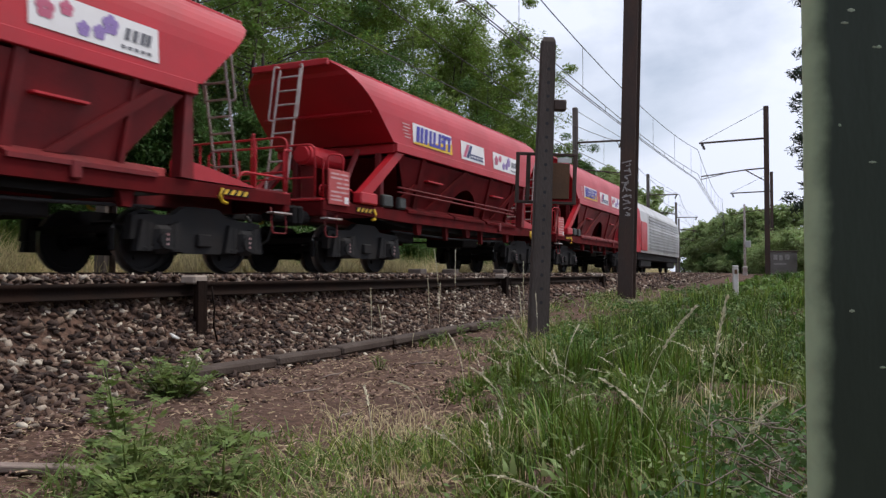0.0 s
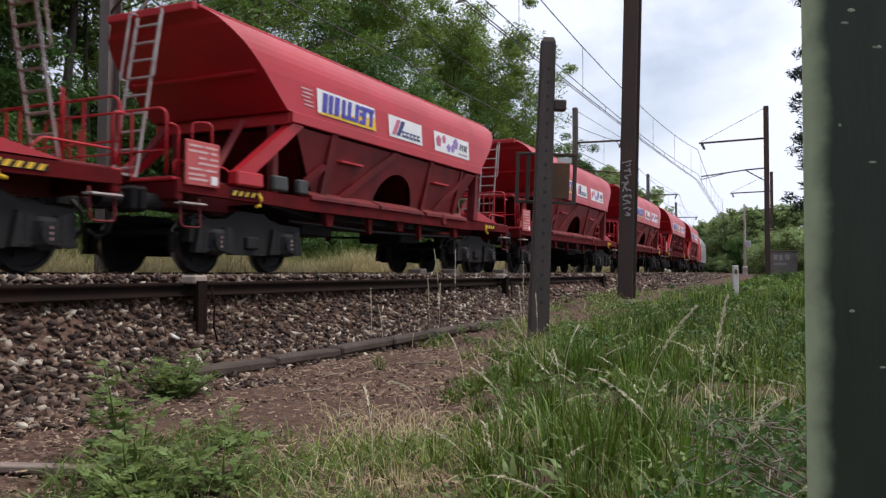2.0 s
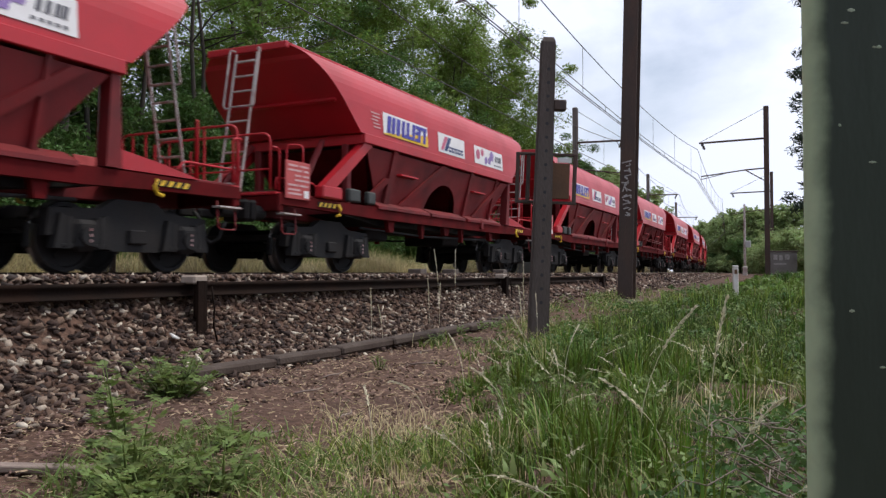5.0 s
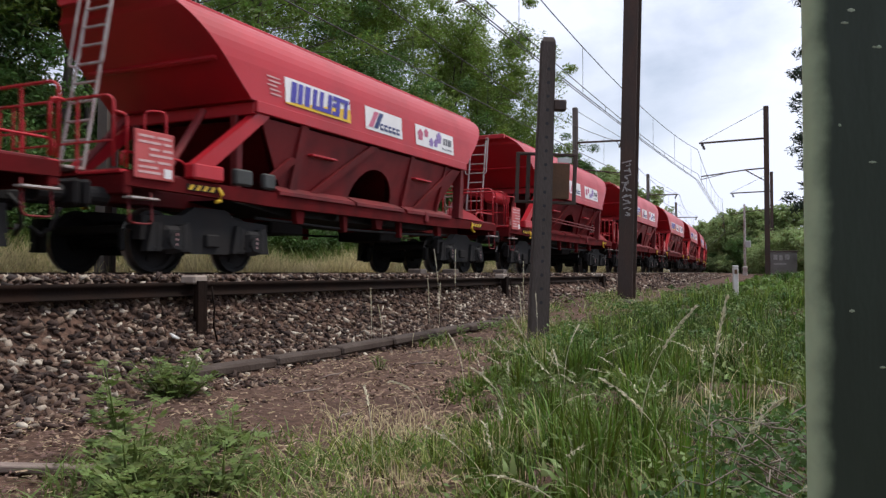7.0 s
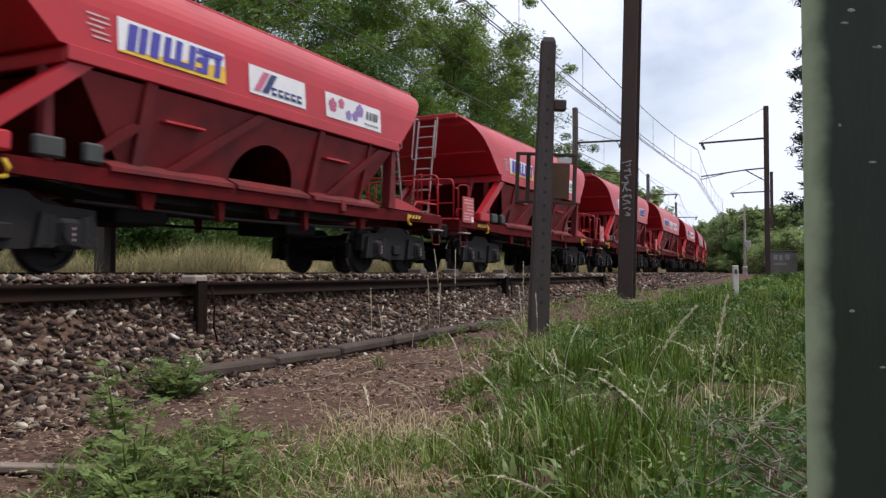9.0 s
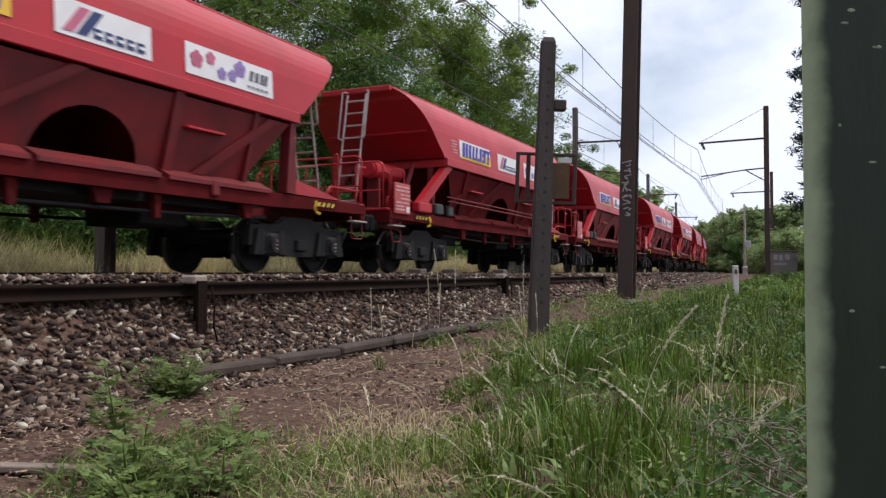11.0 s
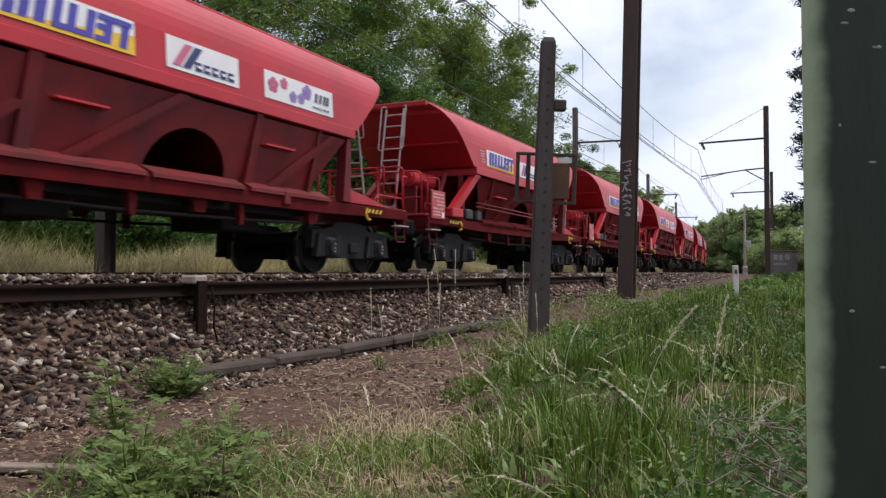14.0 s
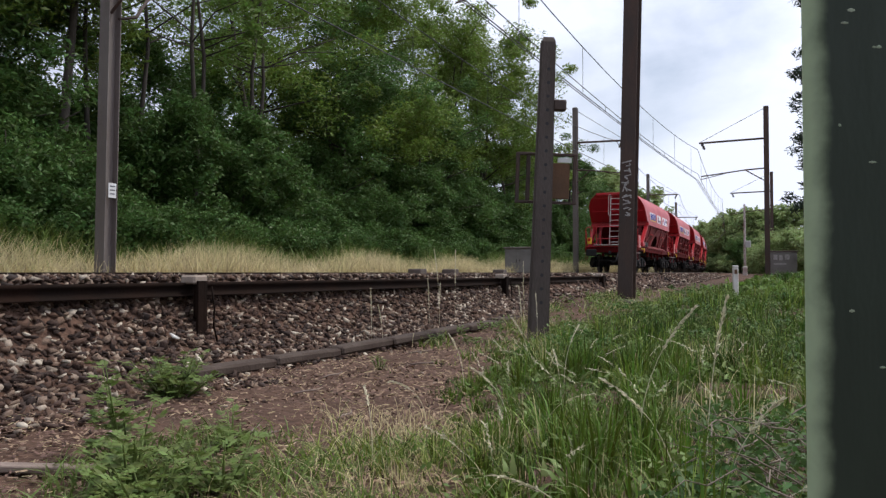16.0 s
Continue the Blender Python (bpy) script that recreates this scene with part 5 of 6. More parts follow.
    tufts("far_tufts", 500, 36, 13, 30, 7.0, 1.0, 0.12, 0.36, 0.02, GRASS, 65, 0.25)
    tufts("far_tufts", 300, 36, 28, 70, 8.0, 1.0, 0.2, 0.5, 0.05, GRASS_DEEP, 66, 0.5)
    tufts("light_tufts", 150, 12, 1.2, 8, 3.0, 1.0, 0.16, 0.48, 0.007, GRASS_LIGHT, 67, 0.08)
    tufts("light_tufts", 260, 14, 6, 16, 4.6, 1.0, 0.16, 0.42, 0.014, GRASS_LIGHT, 68, 0.14)
    tufts("middle_tufts", 240, 30, 6, 15, 4.6, 1.0, 0.18, 0.48, 0.012, GRASS, 69, 0.12)
    patch(7000, 1.2, 13, 4.5, 1.0, 0.05, 0.16, 0.010, (0.3, 1.5), GRASS_DEEP, 2, 0.3)
    # short green growth spreading onto the earth at the foot of the weeds
    g = np.random.default_rng(71)
    x, y = g.uniform(1.3, 3.4, 3800), g.uniform(1.0, 3.0, 3800)
    ok = np.sin(3.3 * x + 2 * np.sin(2.9 * y)) * np.sin(3.7 * y) > -0.15
    x, y = x[ok], y[ok]
    tagged(blades("short_growth", x, y, ground_z(x, y), g.uniform(0.04, 0.15, len(x)), g.uniform(0.005, 0.016, len(x)), g.uniform(0.3, 1.6, len(x)), 72, LEAF_WEED, meadow), kind="stuff")
    # broad leaves low among the grass
    n = 9000
    x = 0.8 + 14 * rng.random(n) ** 1.1
    y = grass_edge(x) - 0.1 - 4.0 * rng.random(n)
    ok = np.sin(2.1 * x + 1.1 * np.sin(1.7 * y)) * np.sin(2.6 * y + 0.8) > -0.25
    x, y = x[ok], y[ok]
    keep = x * 0.9038 + y * 0.428 > 0.7
    x, y = x[keep], y[keep]
    tagged(blades("broad_leaves", x, y, ground_z(x, y) + rng.uniform(0, 0.14, len(x)), rng.uniform(0.03, 0.09, len(x)), 0.026 * np.ones(len(x)), rng.uniform(0.6, 2.0, len(x)), 6, LEAF_WEED, meadow, 2), kind="stuff")
    g = np.random.default_rng(73)
    for name, n, x0, x1, wide, per, size, mat in (("low_herbs", 90, 1.8, 7, 2.6, 40, 0.016, LEAF_WEED), ("low_herbs", 240, 7, 16, 4.6, 40, 0.024, LEAF_WEED), ("low_herbs", 240, 6, 18, 5.0, 40, 0.026, LEAF_DARK), ("low_herbs", 380, 16, 45, 7.0, 36, 0.07, LEAF)):
        cx = g.uniform(x0, x1, n)
        cy = grass_edge(cx) - wide * g.random(n) - 0.05
        ok = (np.hypot(cx, cy) > 1.4) & (np.sin(1.1 * cx + 1.3 * np.sin(1.3 * cy)) * np.sin(1.7 * cy + 0.4 * cx) > -0.30)
        ok &= (np.hypot(cx - 14.0, cy - 3.0) > 1.2) | (g.random(n) < 0.3)
        cx, cy = cx[ok], cy[ok]
        c = np.stack([cx, cy, ground_z(cx, cy) + g.uniform(0.05, 0.22, len(cx))], -1)
        v = leaf_cloud(c, g.uniform(0.08, 0.2, len(cx)), per, size, 0.5, g, 0.9)
        tagged(faces_mesh(name, v, np.arange(len(v)).reshape(-1, 4), mat, meadow), kind="stuff")
    # bramble leaves in the tangle of twigs by the gate post
    n = 150
    cx = g.uniform(1.9, 3.8, n)
    cy = cx * 0.075 + g.uniform(-0.26, 0.24, n)
    c = np.stack([cx, cy, ground_z(cx, cy) + g.uniform(0.02, 0.24, n)], -1)
    v = leaf_cloud(c, g.uniform(0.05, 0.13, n), 20, 0.017, 0.55, g, 0.7)
    tagged(faces_mesh("bramble_leaves", v, np.arange(len(v)).reshape(-1, 4), LEAF_DARK, meadow), kind="stuff")
    n = 60
    cx = g.uniform(1.6, 7.5, n)
    cy = grass_edge(cx) - 0.2 - 2.6 * g.random(n)
    ok = cx * 0.9038 + cy * 0.428 > 1.3
    cx, cy = cx[ok], cy[ok]
    n = len(cx)
    h, lean, a = g.uniform(0.24, 0.5, n), g.uniform(0.3, 1.1, n), g.uniform(0, 6.2832, n)
    z0 = ground_z(cx, cy)
    vs = []
    for f0 in np.linspace(0.72, 1.0, 16):
        for _ in range(2):
            f = f0 + g.uniform(-0.01, 0.01, n)
            p = np.stack([cx + np.cos(a) * lean * h * f ** 2, cy + np.sin(a) * lean * h * f ** 2, z0 + h * (f - 0.35 * lean * f ** 2)], -1)
            d = np.stack([np.cos(a) * lean, np.sin(a) * lean, 1 - 0.7 * lean], -1) + g.normal(0, 0.35, (n, 3)) + np.array([0, 0, -0.3])
            d /= np.linalg.norm(d, axis=1)[:, None]
            s = np.cross(d, g.normal(size=(n, 3)))
            s = s / np.linalg.norm(s, axis=1)[:, None] * 0.0028
            d = d * g.uniform(0.010, 0.022, (n, 1))
            vs.append(np.stack([p, p + d * 0.5 + s, p + d, p + d * 0.5 - s], 1).reshape(-1, 3))
    v = np.concatenate(vs)
    tagged(faces_mesh("seed_heads", v, np.arange(len(v)).reshape(-1, 4), SEED, meadow), kind="stuff")
    vs = []
    for f in np.linspace(0, 1, 7):
        p = np.stack([cx + np.cos(a) * lean * h * f ** 2, cy + np.sin(a) * lean * h * f ** 2, z0 + h * (f - 0.35 * lean * f ** 2)], -1)
        vs += [p - np.array([0.0012, 0, 0]), p + np.array([0.0012, 0.0008, 0])]
    v = np.stack(vs, 1).reshape(-1, 3)
    f = np.concatenate([np.arange(n)[:, None] * 14 + np.array([2 * m, 2 * m + 1, 2 * m + 3, 2 * m + 2]) for m in range(6)])
    tagged(faces_mesh("seed_stalks", v, f, SEED, meadow), kind="stuff")
    # thin weedy growth on the earth round the posts
    for name, n, width, hmax, mat, seed in (("verge_blades", 2600, 0.012, 0.20, GRASS, 10), ("verge_blades", 900, 0.009, 0.28, GRASS_LIGHT, 11), ("verge_straw", 900, 0.007, 0.30, STRAW, 12)):
        x, y = rng.uniform(8.0, 17.0, n), rng.uniform(2.5, 4.2, n)
        keep = np.sin(2.2 * x + 1.6 * np.sin(2.4 * y)) * np.sin(2.8 * y + 0.7 * x) > 0.05
        x, y = x[keep], y[keep]
        tagged(blades(name, x, y, ground_z(x, y), rng.uniform(0.05, hmax, len(x)), width * np.ones(len(x)), rng.uniform(0.3, 1.4, len(x)), seed, mat, meadow), kind="stuff")
    cx, cy = g.uniform(8.5, 17, 110), g.uniform(2.5, 4.15, 110)
    c = np.stack([cx, cy, ground_z(cx, cy) + g.uniform(0.03, 0.14, 110)], -1)
    v = leaf_cloud(c, g.uniform(0.07, 0.18, 110), 30, 0.022, 0.5, g, 0.9)
    tagged(faces_mesh("verge_herbs", v, np.arange(len(v)).reshape(-1, 4), LEAF_WEED, meadow), kind="stuff")
    # sparse dry wisps at the foot of the picture, between path and weeds
    for name, n, width, mat, seed in (("green_wisps", 2600, 0.006, GRASS_LIGHT, 8), ("green_wisps", 2200, 0.007, GRASS, 9)):
        x, y = rng.uniform(1.5, 3.6, n), rng.uniform(0.9, 3.0, n)
        keep = rng.random(n) < np.exp(-((y - (grass_edge(x) + 0.15)) / 0.5) ** 2) * (np.sin(5 * x + 3 * y) > -0.5)
        x, y = x[keep], y[keep]
        tagged(blades(name, x, y, ground_z(x, y), rng.uniform(0.05, 0.22, len(x)), width * np.ones(len(x)), rng.uniform(0.4, 1.5, len(x)), seed, mat, meadow), kind="stuff")
    n = 3600
    x, y = rng.uniform(1.2, 4.2, n), rng.uniform(0.8, 3.6, n)
    keep = rng.random(n) < np.exp(-((y - (grass_edge(x) + 0.25)) / 0.5) ** 2)
    x, y = x[keep], y[keep]
    tagged(blades("dry_wisps", x, y, ground_z(x, y), rng.uniform(0.05, 0.2, len(x)), 0.004 * np.ones(len(x)), rng.uniform(0.5, 1.8, len(x)), 7, STRAW, meadow), kind="stuff")


near_grass()


def litter():
    rng = np.random.default_rng(41)
    n = 26000
    x = 1.0 + 12 * rng.random(n) ** 1.3
    y = rng.uniform(0.8, 4.4, n)
    keep = y > grass_edge(x) - 0.5
    x, y = x[keep], y[keep]
    n = len(x)
    z = ground_z(x, y) + rng.uniform(0.004, 0.022, n)
    a, t = rng.uniform(0, 6.2832, n), rng.normal(0, 0.25, (n, 2))
    ln, wd = rng.uniform(0.004, 0.026, n), rng.uniform(0.002, 0.007, n)
    c, s = np.cos(a), np.sin(a)
    q = []
    for i, j in ((-1, -1), (1, -1), (1, 1), (-1, 1)):
        q.append(np.stack([x + i * ln * c - j * wd * s, y + i * ln * s + j * wd * c, z + i * ln * t[:, 0] + j * wd * t[:, 1]], -1))
    v = np.stack(q, 1).reshape(-1, 3)
    ob = faces_mesh("bark_litter", v, np.arange(4 * n).reshape(n, 4), CHIP)
    tagged(ob, "brown bark chips and dead leaves on the path", "litter", kind="stuff")
    n = 3600
    x, y = 1.0 + 9 * rng.random(n) ** 1.2, rng.uniform(0.9, 4.2, n)
    keep = (y > grass_edge(x) - 0.4) & (rng.random(n) < 0.75)
    x, y = x[keep], y[keep]
    n = len(x)
    z, a = ground_z(x, y) + rng.uniform(0.008, 0.03, n), rng.uniform(0, 6.2832, n)
    ln, t = rng.uniform(0.005, 0.026, n), rng.normal(0, 0.25, n)
    c, s = np.cos(a), np.sin(a)
    q = [np.stack([x + i * ln * c - j * 0.0013 * s, y + i * ln * s + j * 0.0013 * c, z + i * ln * t + 0.001 * j], -1) for i, j in ((-1, -1), (1, -1), (1, 1), (-1, 1))]
    ob = faces_mesh("straw_litter", np.stack(q, 1).reshape(-1, 3), np.arange(4 * n).reshape(n, 4), STRAW)
    tagged(ob, "pale dry straw bits strewn over the path", "litter", kind="stuff")
    m = 1600
    x, y = 1.2 + 9 * rng.random(m), rng.uniform(1.5, 4.4, m)
    ob = scatter_rocks("pebbles", x, y, ground_z(x, y) + 0.004, rng.uniform(0.006, 0.022, m), 44, STONE)
    tagged(ob, "small scattered pebbles on the path", "pebbles", kind="stuff")


litter()


def far_verge():
    rng = np.random.default_rng(51)
    v = tagged(new("dry_grass_verge"), "tall straw coloured grass strip beyond the tracks", "grass", kind="stuff")

    def strip(name, n, w0, w1, hmin, hmax, width, mat, seed, x1=95):
        x = -4 + (x1 + 4) * rng.random(n) ** 1.3
        w = rng.uniform(w0, w1, n)
        y = w + shift(x)
        h = hmin + (hmax - hmin) * np.clip(0.5 + 0.4 * np.sin(0.9 * x + 2 * np.sin(0.7 * w)) + rng.normal(0, 0.2, n), 0, 1)
        tagged(blades(name, x, y, ground_z(x, y), h, width * rng.uniform(0.6, 1.4, n), rng.uniform(0.2, 1.1, n), seed, mat, v), kind="stuff")
    strip("straw_blades", 34000, 11.9, 14.2, 0.40, 0.95, 0.016, STRAW, 61)
    strip("green_blades", 12000, 13.3, 16.0, 0.45, 1.1, 0.018, GRASS, 62)
    strip("green_blades", 9000, 14.4, 17.0, 0.5, 1.25, 0.04, LEAF_WEED, 63)


far_verge()


def tree(label, seed, height, radius, leaf=0.13, clumps=150, per=70, mat=None, low=0.35, group="trees behind the line", aspect=0.34, thick=0.16):
    rng = np.random.default_rng(seed)
    t = tagged(new("tree"), label, "tree", group)
    bm = bmesh.new()
    forks = rng.integers(1, 3)
    tips = []
    for s in range(forks):
        top = Vector((rng.normal(0, radius * 0.25), rng.normal(0, radius * 0.25), height * rng.uniform(0.82, 0.95)))
        mid = Vector((top.x * 0.5 + rng.normal(0, 0.3), top.y * 0.5 + rng.normal(0, 0.3), height * 0.45))
        base = Vector((0.25 * s, 0.1 * s, -0.1))
        stem = [base, base.lerp(mid, 0.5) + Vector((rng.normal(0, 0.12), rng.normal(0, 0.12), 0)), mid, mid.lerp(top, 0.5), top]
        pipe(stem, 0, 8, bm, [thick, thick * 0.82, thick * 0.62, thick * 0.36, 0.03])
        for k in range(11):
            f = rng.uniform(low, 0.95)
            p = stem[1].lerp(mid, (f - 0.2) / 0.3) if f < 0.5 else mid.lerp(top, (f - 0.5) / 0.5)
            a, r = rng.uniform(0, 6.2832), radius * rng.uniform(0.55, 1.0) * (1.25 - f * 0.6)
            q = p + Vector((math.cos(a) * r, math.sin(a) * r, rng.uniform(0.1, 0.35) * r + 0.3))
            m = p.lerp(q, 0.5) + Vector((0, 0, rng.uniform(-0.1, 0.35)))
            pipe([p, m, q], 0, 5, bm, [thick * 0.32, thick * 0.2, 0.015])
            tips += [m, p.lerp(q, 0.75), q]
        tips.append(top)
    part("trunk", bm, BARK, t)
    tips = np.array([v[:] for v in tips])
    i = rng.integers(0, len(tips), clumps)
    c = tips[i] + rng.normal(0, 0.22 * radius, (clumps, 3)) * np.array([1, 1, 0.8])
    c[:, 2] = np.maximum(c[:, 2], height * low * 0.75 if low > 0.1 else 0.4)
    v = leaf_cloud(c, rng.uniform(0.35, 0.95, clumps) * radius * 0.27, per, leaf, aspect, rng)
    faces_mesh("crown", v, np.arange(len(v)).reshape(-1, 4), mat or LEAF, t)
    return t


def shrub(label, seed, height, radius, leaf=0.09, clumps=60, per=70, mat=None, group="shrubs below the trees"):
    rng = np.random.default_rng(seed)
    t = tagged(new("shrub"), label, "shrub", group)
    bm = bmesh.new()
    for k in range(7):
        a, r = rng.uniform(0, 6.2832), radius * rng.uniform(0.2, 0.8)
        pipe([(0.1 * math.cos(a), 0.1 * math.sin(a), -0.1), (r * 0.5 * math.cos(a), r * 0.5 * math.sin(a), height * 0.45), (r * math.cos(a), r * math.sin(a), height * rng.uniform(0.6, 0.9))], 0, 5, bm, [0.04, 0.025, 0.01])
    part("stems", bm, BARK, t)
    d = rng.normal(size=(clumps, 3))
    d /= np.linalg.norm(d, axis=1)[:, None]
    c = d * (rng.random((clumps, 1)) ** 0.4) * np.array([radius, radius, height * 0.48]) + np.array([0, 0, height * 0.5])
    v = leaf_cloud(c, rng.uniform(0.25, 0.6, clumps) * radius * 0.55, per, leaf, 0.5, rng)
    faces_mesh("leaves", v, np.arange(len(v)).reshape(-1, 4), mat or LEAF_DARK, t)
    return t


def place(x, w, turn):
    y = w + float(shift(np.array(float(x))))
    z = float(ground_z(np.array(float(x)), np.array(y)))
    return pose(x, y, z - 0.05, 0, 0, turn)


def woods():
    rng = random.Random(77)
    kinds = [tree("tall leafy green robinia tree with bare lower trunk", 101, 16.0, 4.6, 0.095, 95, 250, LEAF_SUN, 0.36),
             tree("slender green robinia tree with open crown", 102, 14.5, 3.8, 0.095, 75, 250, LEAF, 0.42),
             tree("broad dense green tree beyond the railway", 103, 15.5, 5.2, 0.10, 210, 280, LEAF_SUN, 0.20),
             tree("dark green leafy tree with low branches", 104, 10.5, 4.0, 0.095, 140, 250, LEAF_DARK, 0.15),
             tree("sparse robinia tree with bare forked limbs", 106, 14.5, 3.4, 0.095, 26, 190, LEAF, 0.5, thick=0.10),
             tree("young leafy tree behind the shrubs", 107, 7.2, 3.2, 0.09, 110, 230, LEAF_DARK, 0.12)]
    spots = [(2, 21, 3), (13.2, 20.5, 3), (10.5, 24, 3), (-3, 19, 0), (7.5, 22, 0), (10, 18.8, 1), (14, 21, 1), (14.6, 18.4, 0), (19.4, 17.6, 4), (22.8, 18.0, 4), (18.2, 19.4, 4), (16.9, 18.9, 4), (16.2, 23.5, 2), (27, 20.5, 0), (30, 19, 3),
             (31, 24, 2), (34.5, 21, 2), (38, 19.5, 3), (40, 23.5, 0), (44, 20.5, 2), (48, 19.5, 2), (52, 21.5, 1), (62, 17.0, 3), (57, 19.8, 1), (61, 22, 3), (66, 20.5, 3), (-10, 22, 2), (-16, 19, 3), (19, 22.5, 5), (23.5, 22, 5), (15.2, 21.2, 5), (27, 23.5, 5)]
    done = set()
    for x, w, k in spots:
        m = place(x, w, rng.uniform(0, 360))
        if k in done:
            copy_thing(kinds[k], m)
        else:
            kinds[k].matrix_basis = m
            done.add(k)
    shrubs = [shrub("dense dark green shrub at the wood's edge", 201, 3.4, 2.2, 0.065, 80, 260),
              shrub("low spreading green bramble bush", 202, 1.7, 1.9, 0.055, 70, 220, LEAF_DARK),
              shrub("tall dark shrub with drooping leaves", 203, 5.2, 2.4, 0.075, 110, 270),
              shrub("pale green bush along the curve, sun and haze put into its colour", 204, 3.6, 2.3, 0.11, 80, 130, LEAF_FAR, "bushes along the curve")]
    done = set()
    i = 0
    x = -8.0
    while x < 74:
        for w, k in ((16.6 + rng.uniform(-0.4, 0.6), 1), (18.0 + rng.uniform(-0.5, 0.8), rng.choice((0, 0, 2))), (20.5 + rng.uniform(-0.8, 0.8), 2)):
            m = place(x + rng.uniform(-0.9, 0.9), w, rng.uniform(0, 360))
            if k in done:
                copy_thing(shrubs[k], m)
            else:
                shrubs[k].matrix_basis = m
                done.add(k)
        x += 2.3 + 0.012 * max(0, x)
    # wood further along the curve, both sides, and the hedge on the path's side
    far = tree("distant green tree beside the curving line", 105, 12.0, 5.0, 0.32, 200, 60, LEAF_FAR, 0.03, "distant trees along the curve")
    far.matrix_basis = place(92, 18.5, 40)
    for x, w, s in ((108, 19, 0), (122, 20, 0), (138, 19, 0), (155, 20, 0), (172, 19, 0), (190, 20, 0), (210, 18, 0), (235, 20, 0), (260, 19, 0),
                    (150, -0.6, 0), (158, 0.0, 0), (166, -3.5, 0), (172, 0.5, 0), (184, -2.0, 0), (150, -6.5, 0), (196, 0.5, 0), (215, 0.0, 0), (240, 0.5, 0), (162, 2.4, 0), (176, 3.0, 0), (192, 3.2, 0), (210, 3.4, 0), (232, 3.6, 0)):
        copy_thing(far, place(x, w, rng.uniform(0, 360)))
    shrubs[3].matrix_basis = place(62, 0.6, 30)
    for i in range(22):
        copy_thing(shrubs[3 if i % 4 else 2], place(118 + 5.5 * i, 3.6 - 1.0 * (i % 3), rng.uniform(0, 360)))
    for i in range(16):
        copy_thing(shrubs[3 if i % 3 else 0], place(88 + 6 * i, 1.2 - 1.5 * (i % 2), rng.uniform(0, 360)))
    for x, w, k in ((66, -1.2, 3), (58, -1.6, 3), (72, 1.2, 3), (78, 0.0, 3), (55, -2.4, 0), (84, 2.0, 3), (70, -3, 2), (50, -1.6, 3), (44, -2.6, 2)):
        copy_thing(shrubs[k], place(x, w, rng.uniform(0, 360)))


woods()


def conifer(x, y):
    rng = np.random.default_rng(301)
    t = tagged(new("conifer"), "tall narrow dark conifer behind the hedge", "tree")
    t.matrix_basis = pose(x, y, -0.3)
    h = 12.5
    bm = pipe([(0, 0, 0), (0.05, 0, h * 0.5), (0, 0, h)], 0, 8, None, [0.18, 0.12, 0.02])
    c = []
    for k in range(150):
        z = rng.uniform(2.2, h - 0.3)
        r = 1.55 * (1 - ((z - 2.2) / (h + 2.5)) ** 1.5) * rng.uniform(0.35, 1.0)
        a = rng.uniform(0, 6.2832)
        tip = (r * math.cos(a), r * math.sin(a), z + 0.25 * r)
        if k % 2 == 0:
            pipe([(0, 0, z), tip], 0, 4, bm, [0.03, 0.008])
        c += [tip, (tip[0] * 0.6, tip[1] * 0.6, z)]
    part("trunk", bm, BARK, t)
    c = np.array(c)
    v = leaf_cloud(c, np.full(len(c), 0.36), 90, 0.10, 0.24, rng, 0.1)
    faces_mesh("crown", v, np.arange(len(v)).reshape(-1, 4), NEEDLE, t)


conifer(32, -0.15)


def weed(label, x, y, height, stems, leaf, seed, spread=0.25):
    rng = np.random.default_rng(seed)
    t = tagged(new("weed"), label, "weed", "weeds beside the path")
    z = float(ground_z(np.array(x), np.array(y)))
    t.matrix_basis = pose(x, y, z)
    lv = []
    for k in range(stems):
        a = rng.uniform(0, 6.2832)
        r = spread * rng.uniform(0.15, 1)
        h = height * rng.uniform(0.45, 1.0)
        p = [Vector((0.25 * r * math.cos(a), 0.25 * r * math.sin(a), -0.02)), Vector((0.7 * r * math.cos(a), 0.7 * r * math.sin(a), h * 0.55)), Vector((r * math.cos(a), r * math.sin(a), h))]
        part("stem", pipe(p, 0, 5, None, [0.006, 0.0045, 0.002]), LEAF_WEED, t)
        count = int(13 * h / 0.4) + 5
        for j in range(count):
            f = (j + 1) / count
            q = p[0].lerp(p[1], f * 2) if f < 0.5 else p[1].lerp(p[2], f * 2 - 1)
            b = 2.4 * j + rng.uniform(-0.4, 0.4)
            ln = leaf * (1.15 - 0.5 * f) * rng.uniform(0.7, 1.2)
            d = Vector((math.cos(b), math.sin(b), rng.uniform(-0.2, 0.75))).normalized()
            s = Vector((-math.sin(b), math.cos(b), rng.uniform(-0.15, 0.15)))
            # a feathered leaf: pairs of lobes and a tip along the midrib
            for u, side, size in ((0.22, 1, 0.30), (0.22, -1, 0.30), (0.48, 1, 0.42), (0.48, -1, 0.42), (0.72, 1, 0.36), (0.72, -1, 0.36), (0.62, 0, 0.5)):
                o = q + d * ln * u + Vector((0, 0, -0.22 * ln * u * u))
                e = (d * (0.75 if side else 1.0) + s * 0.8 * side + Vector((0, 0, rng.uniform(-0.25, 0.1)))).normalized() * ln * size
                wv = d.cross(Vector((0, 0, 1))).normalized() if not side else (d - s * side * 0.9).normalized()
                wv = wv * ln * size * 0.27
                lv += [o[:], (o + e * 0.5 + wv)[:], (o + e)[:], (o + e * 0.5 - wv)[:]]
    faces_mesh("leaves", np.array(lv), np.arange(len(lv)).reshape(-1, 4), LEAF_WEED, t)


